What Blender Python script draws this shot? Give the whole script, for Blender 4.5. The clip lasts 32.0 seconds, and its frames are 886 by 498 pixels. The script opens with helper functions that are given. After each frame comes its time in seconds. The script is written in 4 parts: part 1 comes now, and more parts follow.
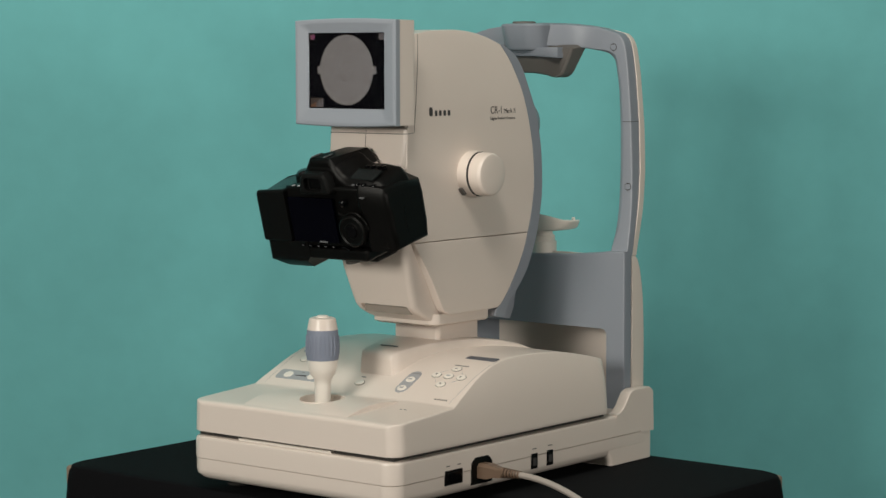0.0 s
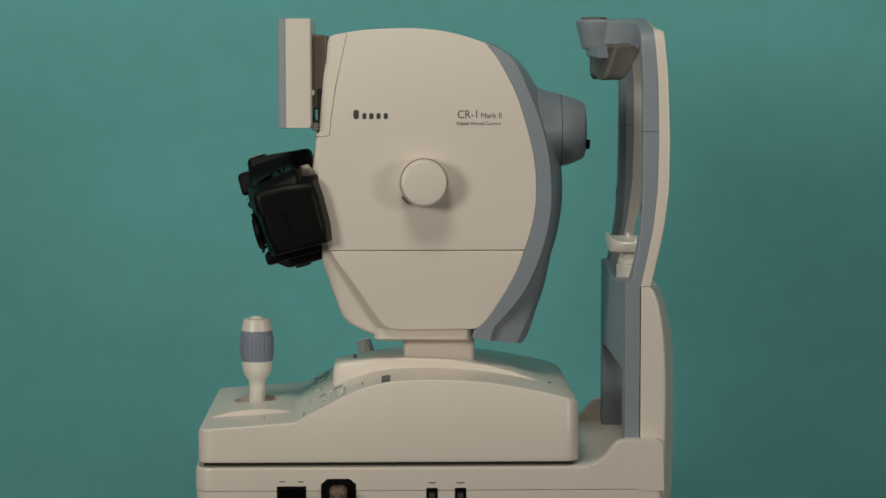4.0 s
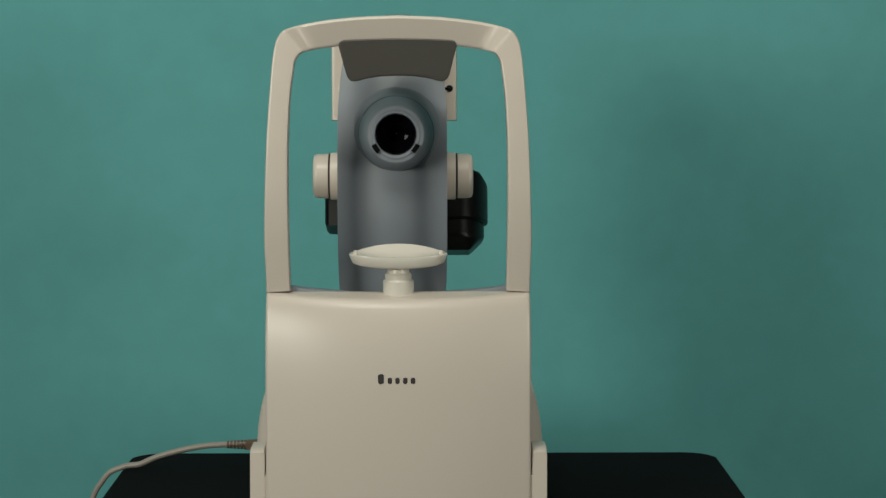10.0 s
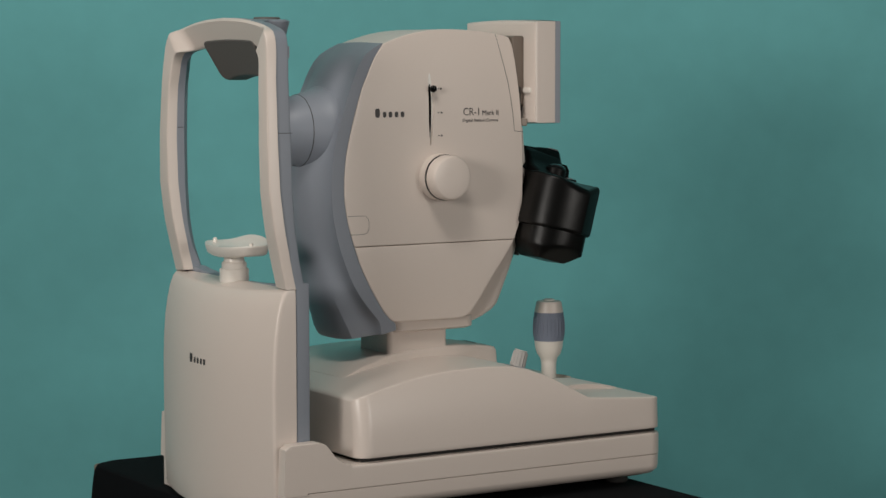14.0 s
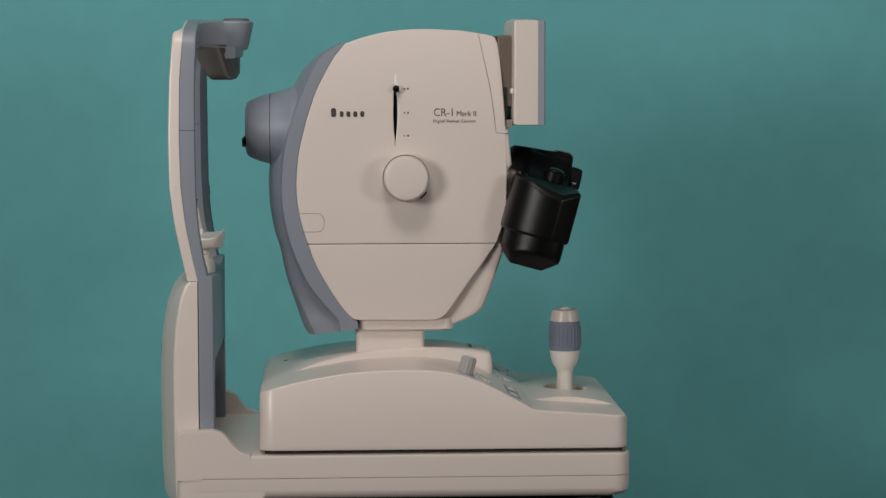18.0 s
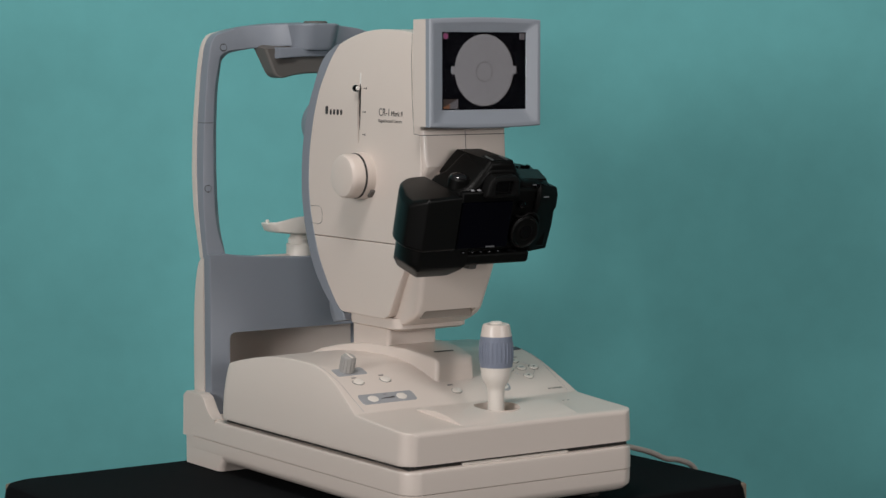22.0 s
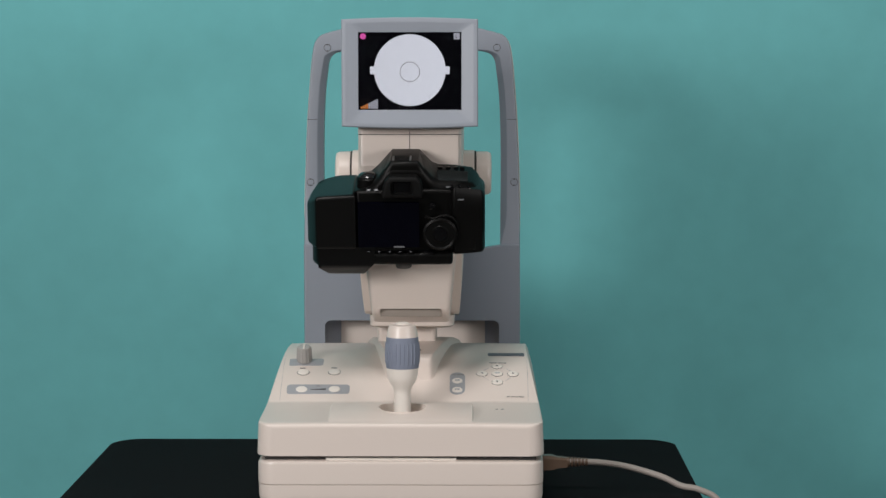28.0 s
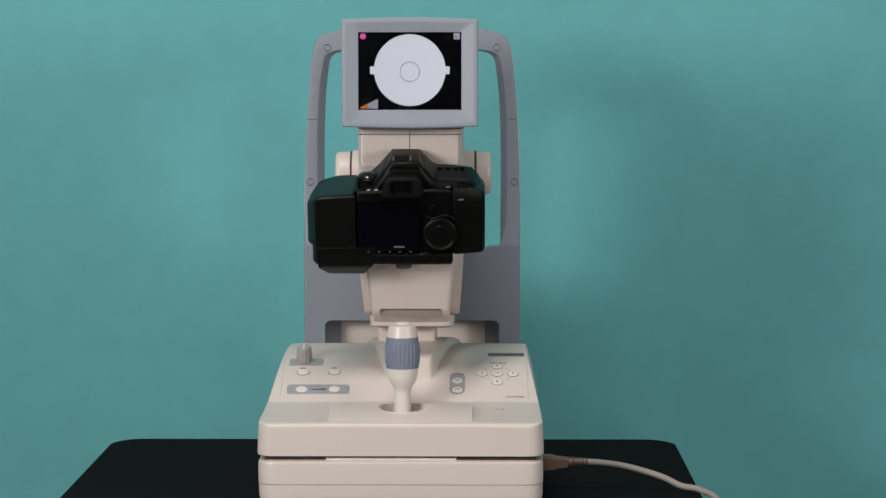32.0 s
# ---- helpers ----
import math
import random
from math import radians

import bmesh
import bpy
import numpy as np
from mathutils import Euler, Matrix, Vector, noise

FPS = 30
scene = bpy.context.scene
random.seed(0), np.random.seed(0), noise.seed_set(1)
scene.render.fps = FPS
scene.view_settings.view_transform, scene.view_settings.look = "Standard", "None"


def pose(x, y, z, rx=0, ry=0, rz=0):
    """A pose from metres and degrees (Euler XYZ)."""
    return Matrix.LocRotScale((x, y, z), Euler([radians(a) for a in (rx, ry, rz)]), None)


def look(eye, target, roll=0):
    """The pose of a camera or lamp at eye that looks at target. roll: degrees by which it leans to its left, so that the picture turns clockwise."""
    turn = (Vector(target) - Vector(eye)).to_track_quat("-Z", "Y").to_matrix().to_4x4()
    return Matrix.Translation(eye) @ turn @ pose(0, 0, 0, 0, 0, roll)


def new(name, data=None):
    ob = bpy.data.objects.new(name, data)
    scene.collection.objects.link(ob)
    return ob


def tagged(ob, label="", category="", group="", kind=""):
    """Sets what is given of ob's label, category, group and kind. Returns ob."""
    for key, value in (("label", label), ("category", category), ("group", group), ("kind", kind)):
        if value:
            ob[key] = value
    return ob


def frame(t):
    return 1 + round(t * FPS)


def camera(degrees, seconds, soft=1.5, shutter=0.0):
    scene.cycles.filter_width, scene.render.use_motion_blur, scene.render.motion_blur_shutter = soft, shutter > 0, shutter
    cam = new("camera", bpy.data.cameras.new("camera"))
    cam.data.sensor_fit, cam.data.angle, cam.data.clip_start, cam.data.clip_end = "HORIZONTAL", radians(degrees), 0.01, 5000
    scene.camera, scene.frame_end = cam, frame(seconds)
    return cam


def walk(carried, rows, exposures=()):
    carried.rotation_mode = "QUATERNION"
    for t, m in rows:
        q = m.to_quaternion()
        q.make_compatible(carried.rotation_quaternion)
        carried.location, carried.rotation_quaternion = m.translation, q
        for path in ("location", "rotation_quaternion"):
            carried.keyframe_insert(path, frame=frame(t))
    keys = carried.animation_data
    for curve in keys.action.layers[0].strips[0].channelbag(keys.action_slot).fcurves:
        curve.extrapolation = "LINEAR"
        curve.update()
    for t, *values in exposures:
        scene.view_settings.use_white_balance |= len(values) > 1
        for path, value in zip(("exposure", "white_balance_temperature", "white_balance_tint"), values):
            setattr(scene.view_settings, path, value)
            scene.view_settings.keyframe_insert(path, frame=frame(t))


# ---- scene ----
TOP = 0.78  # height of the covered table top

cam = camera(22.20, 32.0, soft=1.5)
EYE = look((0.0, -2.648, 1.2852), (0.0388, 0.0, 1.0598), -0.06)
walk(cam, [(0, EYE), (32, EYE)], [
    (0, 0.05, 6840, 5), (1, -0.06, 6800, 3), (2, -0.34, 6780, 2), (4.5, -0.6, 6880, 0), (6, -0.6, 6920, 0), (9, -0.57, 6800, -4), (13, -0.51, 6780, 0), (14, -0.46, 6640, 8), (18, -0.52, 6450, 10),
    (20, -0.52, 6450, 10), (21, -0.22, 6420, 10), (22, -0.2, 6400, 10), (24, -0.12, 6350, 10), (25, -0.09, 6350, 10), (28, 0.0, 6350, 10), (32, 0.0, 6350, 10)])

# ---- light ----
world = bpy.data.worlds.new("studio_air")
world.use_nodes = True
world.node_tree.nodes["Background"].inputs[0].default_value = (0.9, 0.95, 1.0, 1)
world.node_tree.nodes["Background"].inputs[1].default_value = 0.02
scene.world = world


def studio_lamp(name, eye, target, watts, wide, high, colour):
    data = bpy.data.lights.new(name, "AREA")
    data.shape, data.size, data.size_y = "RECTANGLE", wide, high
    data.energy, data.color = watts, colour
    ob = new(name, data)
    ob.matrix_world = look(eye, target)
    return ob


studio_lamp("key_softbox_lamp", (-0.2, -1.15, 2.72), (0, 0.72, 1.45), 20, 0.6, 0.45, (1.0, 0.945, 0.90))
studio_lamp("side_softbox_lamp", (-1.50, -2.1, 1.60), (0.0, 0.7, 1.75), 34.5, 0.58, 0.58, (1.0, 0.955, 0.92))
studio_lamp("front_softbox_lamp", (1.90, -2.0, 1.45), (0.2, 0.7, 1.5), 18, 0.5, 0.5, (1.0, 0.955, 0.92))


# ---- materials ----
def surface(name, colour, rough=0.5, metal=0.0, vary=0.04, grain=300.0, bump=0.0, stain=6.0, coat=0.0, spec=0.5):
    m = bpy.data.materials.new(name)
    m.use_nodes = True
    nt = m.node_tree
    b = nt.nodes["Principled BSDF"]
    b.inputs["Roughness"].default_value = rough
    b.inputs["Metallic"].default_value = metal
    b.inputs["Coat Weight"].default_value = coat
    b.inputs["Specular IOR Level"].default_value = spec
    co = nt.nodes.new("ShaderNodeTexCoord")
    big = nt.nodes.new("ShaderNodeTexNoise")
    big.inputs["Scale"].default_value = stain
    big.inputs["Detail"].default_value = 4
    fine = nt.nodes.new("ShaderNodeTexNoise")
    fine.inputs["Scale"].default_value = grain
    fine.inputs["Detail"].default_value = 3
    mix = nt.nodes.new("ShaderNodeMix")
    mix.data_type = "RGBA"
    mix.inputs["A"].default_value = (*[c * (1 - vary) for c in colour], 1)
    mix.inputs["B"].default_value = (*[min(1, c * (1 + vary)) for c in colour], 1)
    add = nt.nodes.new("ShaderNodeMath")
    add.operation = "ADD"
    half = nt.nodes.new("ShaderNodeMath")
    half.operation = "MULTIPLY"
    half.inputs[1].default_value = 0.5
    rmap = nt.nodes.new("ShaderNodeMapRange")
    rmap.inputs["To Min"].default_value = max(0.02, rough - 0.06)
    rmap.inputs["To Max"].default_value = rough + 0.06
    for a, c in ((co.outputs["Object"], big.inputs["Vector"]), (co.outputs["Object"], fine.inputs["Vector"]),
                 (big.outputs["Fac"], add.inputs[0]), (fine.outputs["Fac"], add.inputs[1]), (add.outputs[0], half.inputs[0]),
                 (half.outputs[0], mix.inputs["Factor"]), (mix.outputs["Result"], b.inputs["Base Color"]),
                 (big.outputs["Fac"], rmap.inputs["Value"]), (rmap.outputs[0], b.inputs["Roughness"])):
        nt.links.new(a, c)
    if bump:
        bp = nt.nodes.new("ShaderNodeBump")
        bp.inputs["Strength"].default_value = bump
        bp.inputs["Distance"].default_value = 0.0006
        nt.links.new(fine.outputs["Fac"], bp.inputs["Height"])
        nt.links.new(bp.outputs[0], b.inputs["Normal"])
    return m


def glow(name, colour, strength):
    m = bpy.data.materials.new(name)
    m.use_nodes = True
    b = m.node_tree.nodes["Principled BSDF"]
    b.inputs["Base Color"].default_value = (0.003, 0.003, 0.003, 1)
    b.inputs["Roughness"].default_value = 0.25
    b.inputs["Specular IOR Level"].default_value = 0.12
    b.inputs["Emission Color"].default_value = (*colour, 1)
    b.inputs["Emission Strength"].default_value = strength
    return m


def fade_slat(name, colour):
    """Added screen slat, dimly glowing and partly clear, to fade the picture from aside."""
    m = bpy.data.materials.new(name)
    m.use_nodes = True
    t = m.node_tree
    t.nodes.clear()
    lit, clear, mix, out = [t.nodes.new(k) for k in ("ShaderNodeEmission", "ShaderNodeBsdfTransparent", "ShaderNodeMixShader", "ShaderNodeOutputMaterial")]
    lit.inputs["Color"].default_value = (*colour, 1)
    mix.inputs[0].default_value = 0.42
    t.links.new(clear.outputs[0], mix.inputs[1])
    t.links.new(lit.outputs[0], mix.inputs[2])
    t.links.new(mix.outputs[0], out.inputs["Surface"])
    return m


IVORY = surface("ivory_plastic", (0.715, 0.628, 0.570), 0.34, vary=0.025, bump=0.10, grain=900)
SLATE = surface("slate_blue_plastic", (0.24, 0.263, 0.306), 0.45, vary=0.03, bump=0.12, grain=900)
GRIP = surface("grip_rubber", (0.20, 0.226, 0.295), 0.6, vary=0.04, bump=0.2, grain=700)
TAUPE = surface("taupe_pad", (0.122, 0.113, 0.105), 0.6, vary=0.05, bump=0.2, grain=800)
BRACKET = surface("taupe_bracket", (0.30, 0.26, 0.225), 0.5, vary=0.04)
WHITE = surface("white_plastic", (0.79, 0.735, 0.675), 0.28, vary=0.02)
INSERT = surface("white_insert", (0.86, 0.83, 0.79), 0.35, vary=0.02)
BLACK = surface("black_plastic", (0.0022, 0.0021, 0.002), 0.42, vary=0.15, bump=0.2, grain=1200, spec=0.17)
SATIN = surface("satin_black_plastic", (0.0024, 0.0023, 0.0022), 0.33, vary=0.15, bump=0.15, grain=1200, spec=0.26)
GLOSS = surface("black_gloss", (0.0025, 0.0025, 0.003), 0.16, vary=0.1, spec=0.22)
INK = surface("print_ink", (0.05, 0.045, 0.045), 0.5, vary=0.1)
# For joints, holes and rubber feet; also paints the shade under the stage.
SEAM = surface("dark_joint_and_gap_shade", (0.03, 0.027, 0.025), 0.8, vary=0.1)
LENS = surface("lens_glass", (0.003, 0.003, 0.005), 0.06, vary=0.1, spec=0.045)
CHROME = surface("metal_rail", (0.55, 0.55, 0.56), 0.3, metal=1.0, vary=0.05)
KNOBGREY = surface("grey_knob", (0.40, 0.385, 0.37), 0.5, vary=0.04)
PRINT = surface("soft_grey_print", (0.22, 0.205, 0.20), 0.5, vary=0.1)
BARBLUE = surface("blue_grey_print", (0.085, 0.092, 0.115), 0.45, vary=0.06)
LABEL = surface("grey_label", (0.34, 0.345, 0.365), 0.45, vary=0.03)
CLOTH = surface("black_cloth", (0.004, 0.004, 0.005), 0.95, vary=0.3, bump=0.6, grain=900, stain=4, spec=0.12)
TEAL = surface("teal_backdrop", (0.143, 0.450, 0.464), 0.85, vary=0.15, bump=0.15, grain=24, stain=1.5)
PLUG = surface("brown_plug", (0.14, 0.092, 0.064), 0.30, vary=0.08)
CABLE = surface("grey_cable", (0.36, 0.32, 0.29), 0.45, vary=0.05)
FLOORING = surface("studio_floor", (0.18, 0.18, 0.18), 0.7, vary=0.1, stain=2)
PAINT = surface("studio_wall", (0.30, 0.30, 0.30), 0.9, vary=0.04, stain=1.5)
WOOD = surface("table_board", (0.25, 0.20, 0.15), 0.5, vary=0.1)
SCREEN = glow("screen_off_black", (0.010, 0.010, 0.016), 0.10)
SCREEN.node_tree.nodes["Principled BSDF"].inputs["Base Color"].default_value = (0.0006, 0.0006, 0.0008, 1)
SCREEN.node_tree.nodes["Principled BSDF"].inputs["Specular IOR Level"].default_value = 0.03
LIT = glow("screen_disc_light", (0.80, 0.81, 0.89), 0.75)
FADESLAT = fade_slat("screen_fade_slat", (0.072, 0.058, 0.050))
FADESLATDARK = fade_slat("screen_fade_slat_dark", (0.045, 0.034, 0.030))
MARK = glow("screen_mark_grey", (0.42, 0.42, 0.48), 0.75)
RINGGREY = glow("screen_ring_grey", (0.055, 0.048, 0.046), 1.0)
PINK = glow("screen_pink", (0.75, 0.10, 0.42), 0.8)
ORANGE = glow("screen_orange", (0.65, 0.22, 0.06), 0.8)


PANE = surface("clear_pane", (1.0, 1.0, 1.0), 0.06, vary=0.0, spec=0.2)
PANE.node_tree.nodes["Principled BSDF"].inputs["Transmission Weight"].default_value = 1.0
PANE.node_tree.nodes["Principled BSDF"].inputs["IOR"].default_value = 1.14


# ---- mesh helpers ----
def part(name, bm, material, parent=None, label="", angle=32):
    bmesh.ops.recalc_face_normals(bm, faces=bm.faces)
    for f in bm.faces:
        f.smooth = True
    for e in bm.edges:
        if len(e.link_faces) == 2 and e.calc_face_angle(0) > radians(angle):
            e.smooth = False
    me = bpy.data.meshes.new(name)
    bm.to_mesh(me)
    bm.free()
    me.materials.append(material)
    ob = new(name, me)
    ob.parent = parent
    if len(me.polygons) < 6000:
        even = ob.modifiers.new("even_shading", "WEIGHTED_NORMAL")
        even.keep_sharp = True
    if label:
        ob["label"] = label
    return ob


def thing(name, label, category, group=""):
    return tagged(new(name), label, category, group)


def moved(bm, m):
    bmesh.ops.transform(bm, matrix=m, verts=bm.verts)
    return bm


def rbox(x0, x1, y0, y1, z0, z1, r=0.002, seg=2):
    bm = bmesh.new()
    bmesh.ops.create_cube(bm, size=1)
    for v in bm.verts:
        v.co = Vector(((x0 + x1) / 2 + v.co.x * (x1 - x0), (y0 + y1) / 2 + v.co.y * (y1 - y0), (z0 + z1) / 2 + v.co.z * (z1 - z0)))
    if r:
        bmesh.ops.bevel(bm, geom=list(bm.edges), offset=r, segments=seg, profile=0.5, affect="EDGES")
    return bm


def prism(points, axis, a, b, r=0.0, seg=2):
    """A polygon pushed along an axis; points are the other two coordinates in order."""
    bm = bmesh.new()

    def place(p, q):
        return {"x": (q, p[0], p[1]), "y": (p[0], q, p[1]), "z": (p[0], p[1], q)}[axis]
    va = [bm.verts.new(place(p, a)) for p in points]
    vb = [bm.verts.new(place(p, b)) for p in points]
    n = len(points)
    bm.faces.new(va)
    bm.faces.new(vb[::-1])
    rim = []
    for i in range(n):
        bm.faces.new((va[i], vb[i], vb[(i + 1) % n], va[(i + 1) % n]))
    bmesh.ops.recalc_face_normals(bm, faces=bm.faces)
    if r:
        caps = set(va), set(vb)
        rim = [e for e in bm.edges if any(e.verts[0] in s and e.verts[1] in s for s in caps)]
        bmesh.ops.bevel(bm, geom=rim, offset=r, segments=seg, profile=0.5, affect="EDGES")
    return bm


def smooth_line(points, n=6, closed=True):
    """Catmull-Rom through the points."""
    out, k = [], len(points)
    last = k if closed else k - 1
    for i in range(last):
        p = [Vector(points[(i + j) % k] if closed else points[min(max(i + j, 0), k - 1)]) for j in (-1, 0, 1, 2)]
        for s in range(n):
            t = s / n
            out.append(0.5 * (2 * p[1] + (p[2] - p[0]) * t + (2 * p[0] - 5 * p[1] + 4 * p[2] - p[3]) * t * t + (3 * p[1] - p[0] - 3 * p[2] + p[3]) * t ** 3))
    if not closed:
        out.append(Vector(points[-1]))
    return out


def loft(rings, cap=True, closed=True):
    bm = bmesh.new()
    rows = [[bm.verts.new(p) for p in ring] for ring in rings]
    n = len(rows[0])
    for a, b in zip(rows, rows[1:]):
        for i in range(n if closed else n - 1):
            j = (i + 1) % n
            bm.faces.new((a[i], a[j], b[j], b[i]))
    if cap:
        bm.faces.new(rows[0][::-1])
        bm.faces.new(rows[-1])
    return bm


def lathe(profile, place=(0, 0, 0), axis="z", n=40, cap=True):
    """profile: radius and height, in order."""
    rings = []
    for r, h in profile:
        ring = []
        for i in range(n):
            a = 2 * math.pi * i / n
            c, s = r * math.cos(a), r * math.sin(a)
            p = {"z": (c, s, h), "y": (c, h, s), "x": (h, c, s)}[axis]
            ring.append(Vector(p) + Vector(place))
        rings.append(ring)
    return loft(rings, cap)


def rounded_rect(x0, x1, y0, y1, r, n=5):
    pts = []
    for cx, cy, a0 in ((x1 - r, y1 - r, 0), (x0 + r, y1 - r, 90), (x0 + r, y0 + r, 180), (x1 - r, y0 + r, 270)):
        for i in range(n + 1):
            a = radians(a0 + 90 * i / n)
            pts.append((cx + r * math.cos(a), cy + r * math.sin(a)))
    return pts


def tube(points, radius, n=10, steps=6):
    line = smooth_line([Vector(p) for p in points], steps, closed=False)
    rings = []
    for i, p in enumerate(line):
        way = (line[min(i + 1, len(line) - 1)] - line[max(i - 1, 0)]).normalized()
        side = way.cross(Vector((0.3, 0.9, 0.2))).normalized()
        up = side.cross(way)
        rings.append([p + radius * (math.cos(2 * math.pi * k / n) * side + math.sin(2 * math.pi * k / n) * up) for k in range(n)])
    return loft(rings)


def cut(ob, bm):
    """Takes the solid bm out of ob's mesh for good."""
    bmesh.ops.recalc_face_normals(bm, faces=bm.faces)
    me = bpy.data.meshes.new("cutter")
    bm.to_mesh(me)
    bm.free()
    tool = new("cutter", me)
    mod = ob.modifiers.new("cut", "BOOLEAN")
    mod.operation, mod.object, mod.solver = "DIFFERENCE", tool, "EXACT"
    bpy.context.view_layer.update()
    done = bpy.data.meshes.new_from_object(ob.evaluated_get(bpy.context.evaluated_depsgraph_get()))
    ob.modifiers.remove(mod)
    old = ob.data
    ob.data = done
    done.name = ob.name
    bpy.data.objects.remove(tool)
    bpy.data.meshes.remove(me)
    bpy.data.meshes.remove(old)
    return ob


def lettering(name, text, size, m, parent, material=INK, width=None, align="LEFT"):
    data = bpy.data.curves.new("writing", "FONT")
    data.body, data.size, data.extrude, data.align_x = text, size, 0.0001, align
    ob = bpy.data.objects.new("writing", data)
    scene.collection.objects.link(ob)
    bpy.context.view_layer.update()
    me = bpy.data.meshes.new_from_object(ob.evaluated_get(bpy.context.evaluated_depsgraph_get()))
    if width:
        xs = [v.co.x for v in me.vertices]
        k = width / (max(xs) - min(xs))
        for v in me.vertices:
            v.co.x = (v.co.x - min(xs)) * k
    bpy.data.objects.remove(ob)
    me.transform(m)
    me.materials.clear()
    me.materials.append(material)
    out = new(name, me)
    out.parent = parent
    return out


# ---- the room ----
def room():
    floor = part("floor", rbox(-3.2, 3.2, -4.2, 2.2, -0.05, 0.0, 0), FLOORING)
    tagged(floor, "grey studio floor", "floor", kind="structure")
    for name, b in (("wall_north", (-3.2, 3.2, 2.2, 2.3, 0, 2.9)), ("wall_south", (-3.2, 3.2, -4.3, -4.2, 0, 2.9)),
                    ("wall_west", (-3.3, -3.2, -4.2, 2.2, 0, 2.9)), ("wall_east", (3.2, 3.3, -4.2, 2.2, 0, 2.9))):
        tagged(part(name, rbox(*b, 0), PAINT), "plain grey studio wall", "wall", kind="structure")
    tagged(part("ceiling", rbox(-3.2, 3.2, -4.2, 2.2, 2.9, 3.0, 0), PAINT), "plain grey studio ceiling", "ceiling", kind="structure")
    bm = bmesh.new()
    nx, nz = 150, 90
    grid = []
    for j in range(nz + 1):
        row = []
        for i in range(nx + 1):
            x, z = -2.4 + 4.8 * i / nx, 0.02 + 2.7 * j / nz
            d = 0.022 * noise.noise((x * 2.0, z * 1.5, 3.0)) + 0.006 * noise.noise((x * 5 + z * 4, z * 5, 7.0)) + 0.0022 * noise.noise((x * 11 - z * 8, z * 13, 1.0))
            row.append(bm.verts.new((x, BACK + d, z)))
        grid.append(row)
    for j in range(nz):
        for i in range(nx):
            bm.faces.new((grid[j][i], grid[j][i + 1], grid[j + 1][i + 1], grid[j + 1][i]))
    ret = bmesh.ops.extrude_face_region(bm, geom=list(bm.faces))
    for g in ret["geom"]:
        if isinstance(g, bmesh.types.BMVert):
            g.co.y += 0.004
    ob = part("backdrop", bm, TEAL)
    tagged(ob, "teal cloth studio backdrop with faint creases", "backdrop", kind="structure")


BACK = 0.76


# ---- table under its cloth ----
def table():
    t = thing("table", "narrow work table hidden under a black cloth", "table")
    part("tabletop", rbox(-0.395, 0.342, -0.216, 0.288, -0.03, -0.004, 0.004), WOOD, t)
    for x in (-0.36, 0.307):
        for y in (-0.18, 0.25):
            part("leg", rbox(x - 0.02, x + 0.02, y - 0.02, y + 0.02, -TOP, -0.031, 0.003), WOOD, t)
    c = thing("table_cloth", "plain black cloth draped over the table", "tablecloth")
    rings = []
    base = rounded_rect(-0.402, 0.349, -0.223, 0.295, 0.035, 8)
    dense = []
    for i, p in enumerate(base):
        q = base[(i + 1) % len(base)]
        k = max(1, int(math.hypot(q[0] - p[0], q[1] - p[1]) / 0.02))
        dense += [(p[0] + (q[0] - p[0]) * s / k, p[1] + (q[1] - p[1]) * s / k) for s in range(k)]
    cx, cy = -0.0265, 0.036
    for f, z in ((0.02, -0.0012), (0.5, -0.0012), (0.9, -0.0015), (0.975, -0.002), (0.992, -0.004), (1.0, -0.010), (1.004, -0.02)):
        rings.append([(cx + (p[0] - cx) * f, cy + (p[1] - cy) * f, z) for p in dense])
    for k in range(1, 15):
        z = -0.02 - 0.72 * k / 14
        ring = []
        for i, p in enumerate(dense):
            fold = 0.018 * (k / 14) * math.sin(i * 0.55) + 0.010 * (k / 14) * math.sin(i * 0.23 + 1)
            out = 0.004 + 0.05 * (k / 14) + fold
            v = Vector((p[0] - cx, p[1] - cy))
            v = v + v.normalized() * out
            ring.append((cx + v.x, cy + v.y, z))
        rings.append(ring)
    part("drape", loft(rings, cap=False), CLOTH, c)
    cap = bmesh.new()
    cap.faces.new([cap.verts.new(p) for p in rings[0]])
    part("cloth_centre", cap, CLOTH, c)
    return t, c


# ---- retinal camera ----
HX = 0.0076  # the head stands this far to the side of the base's middle


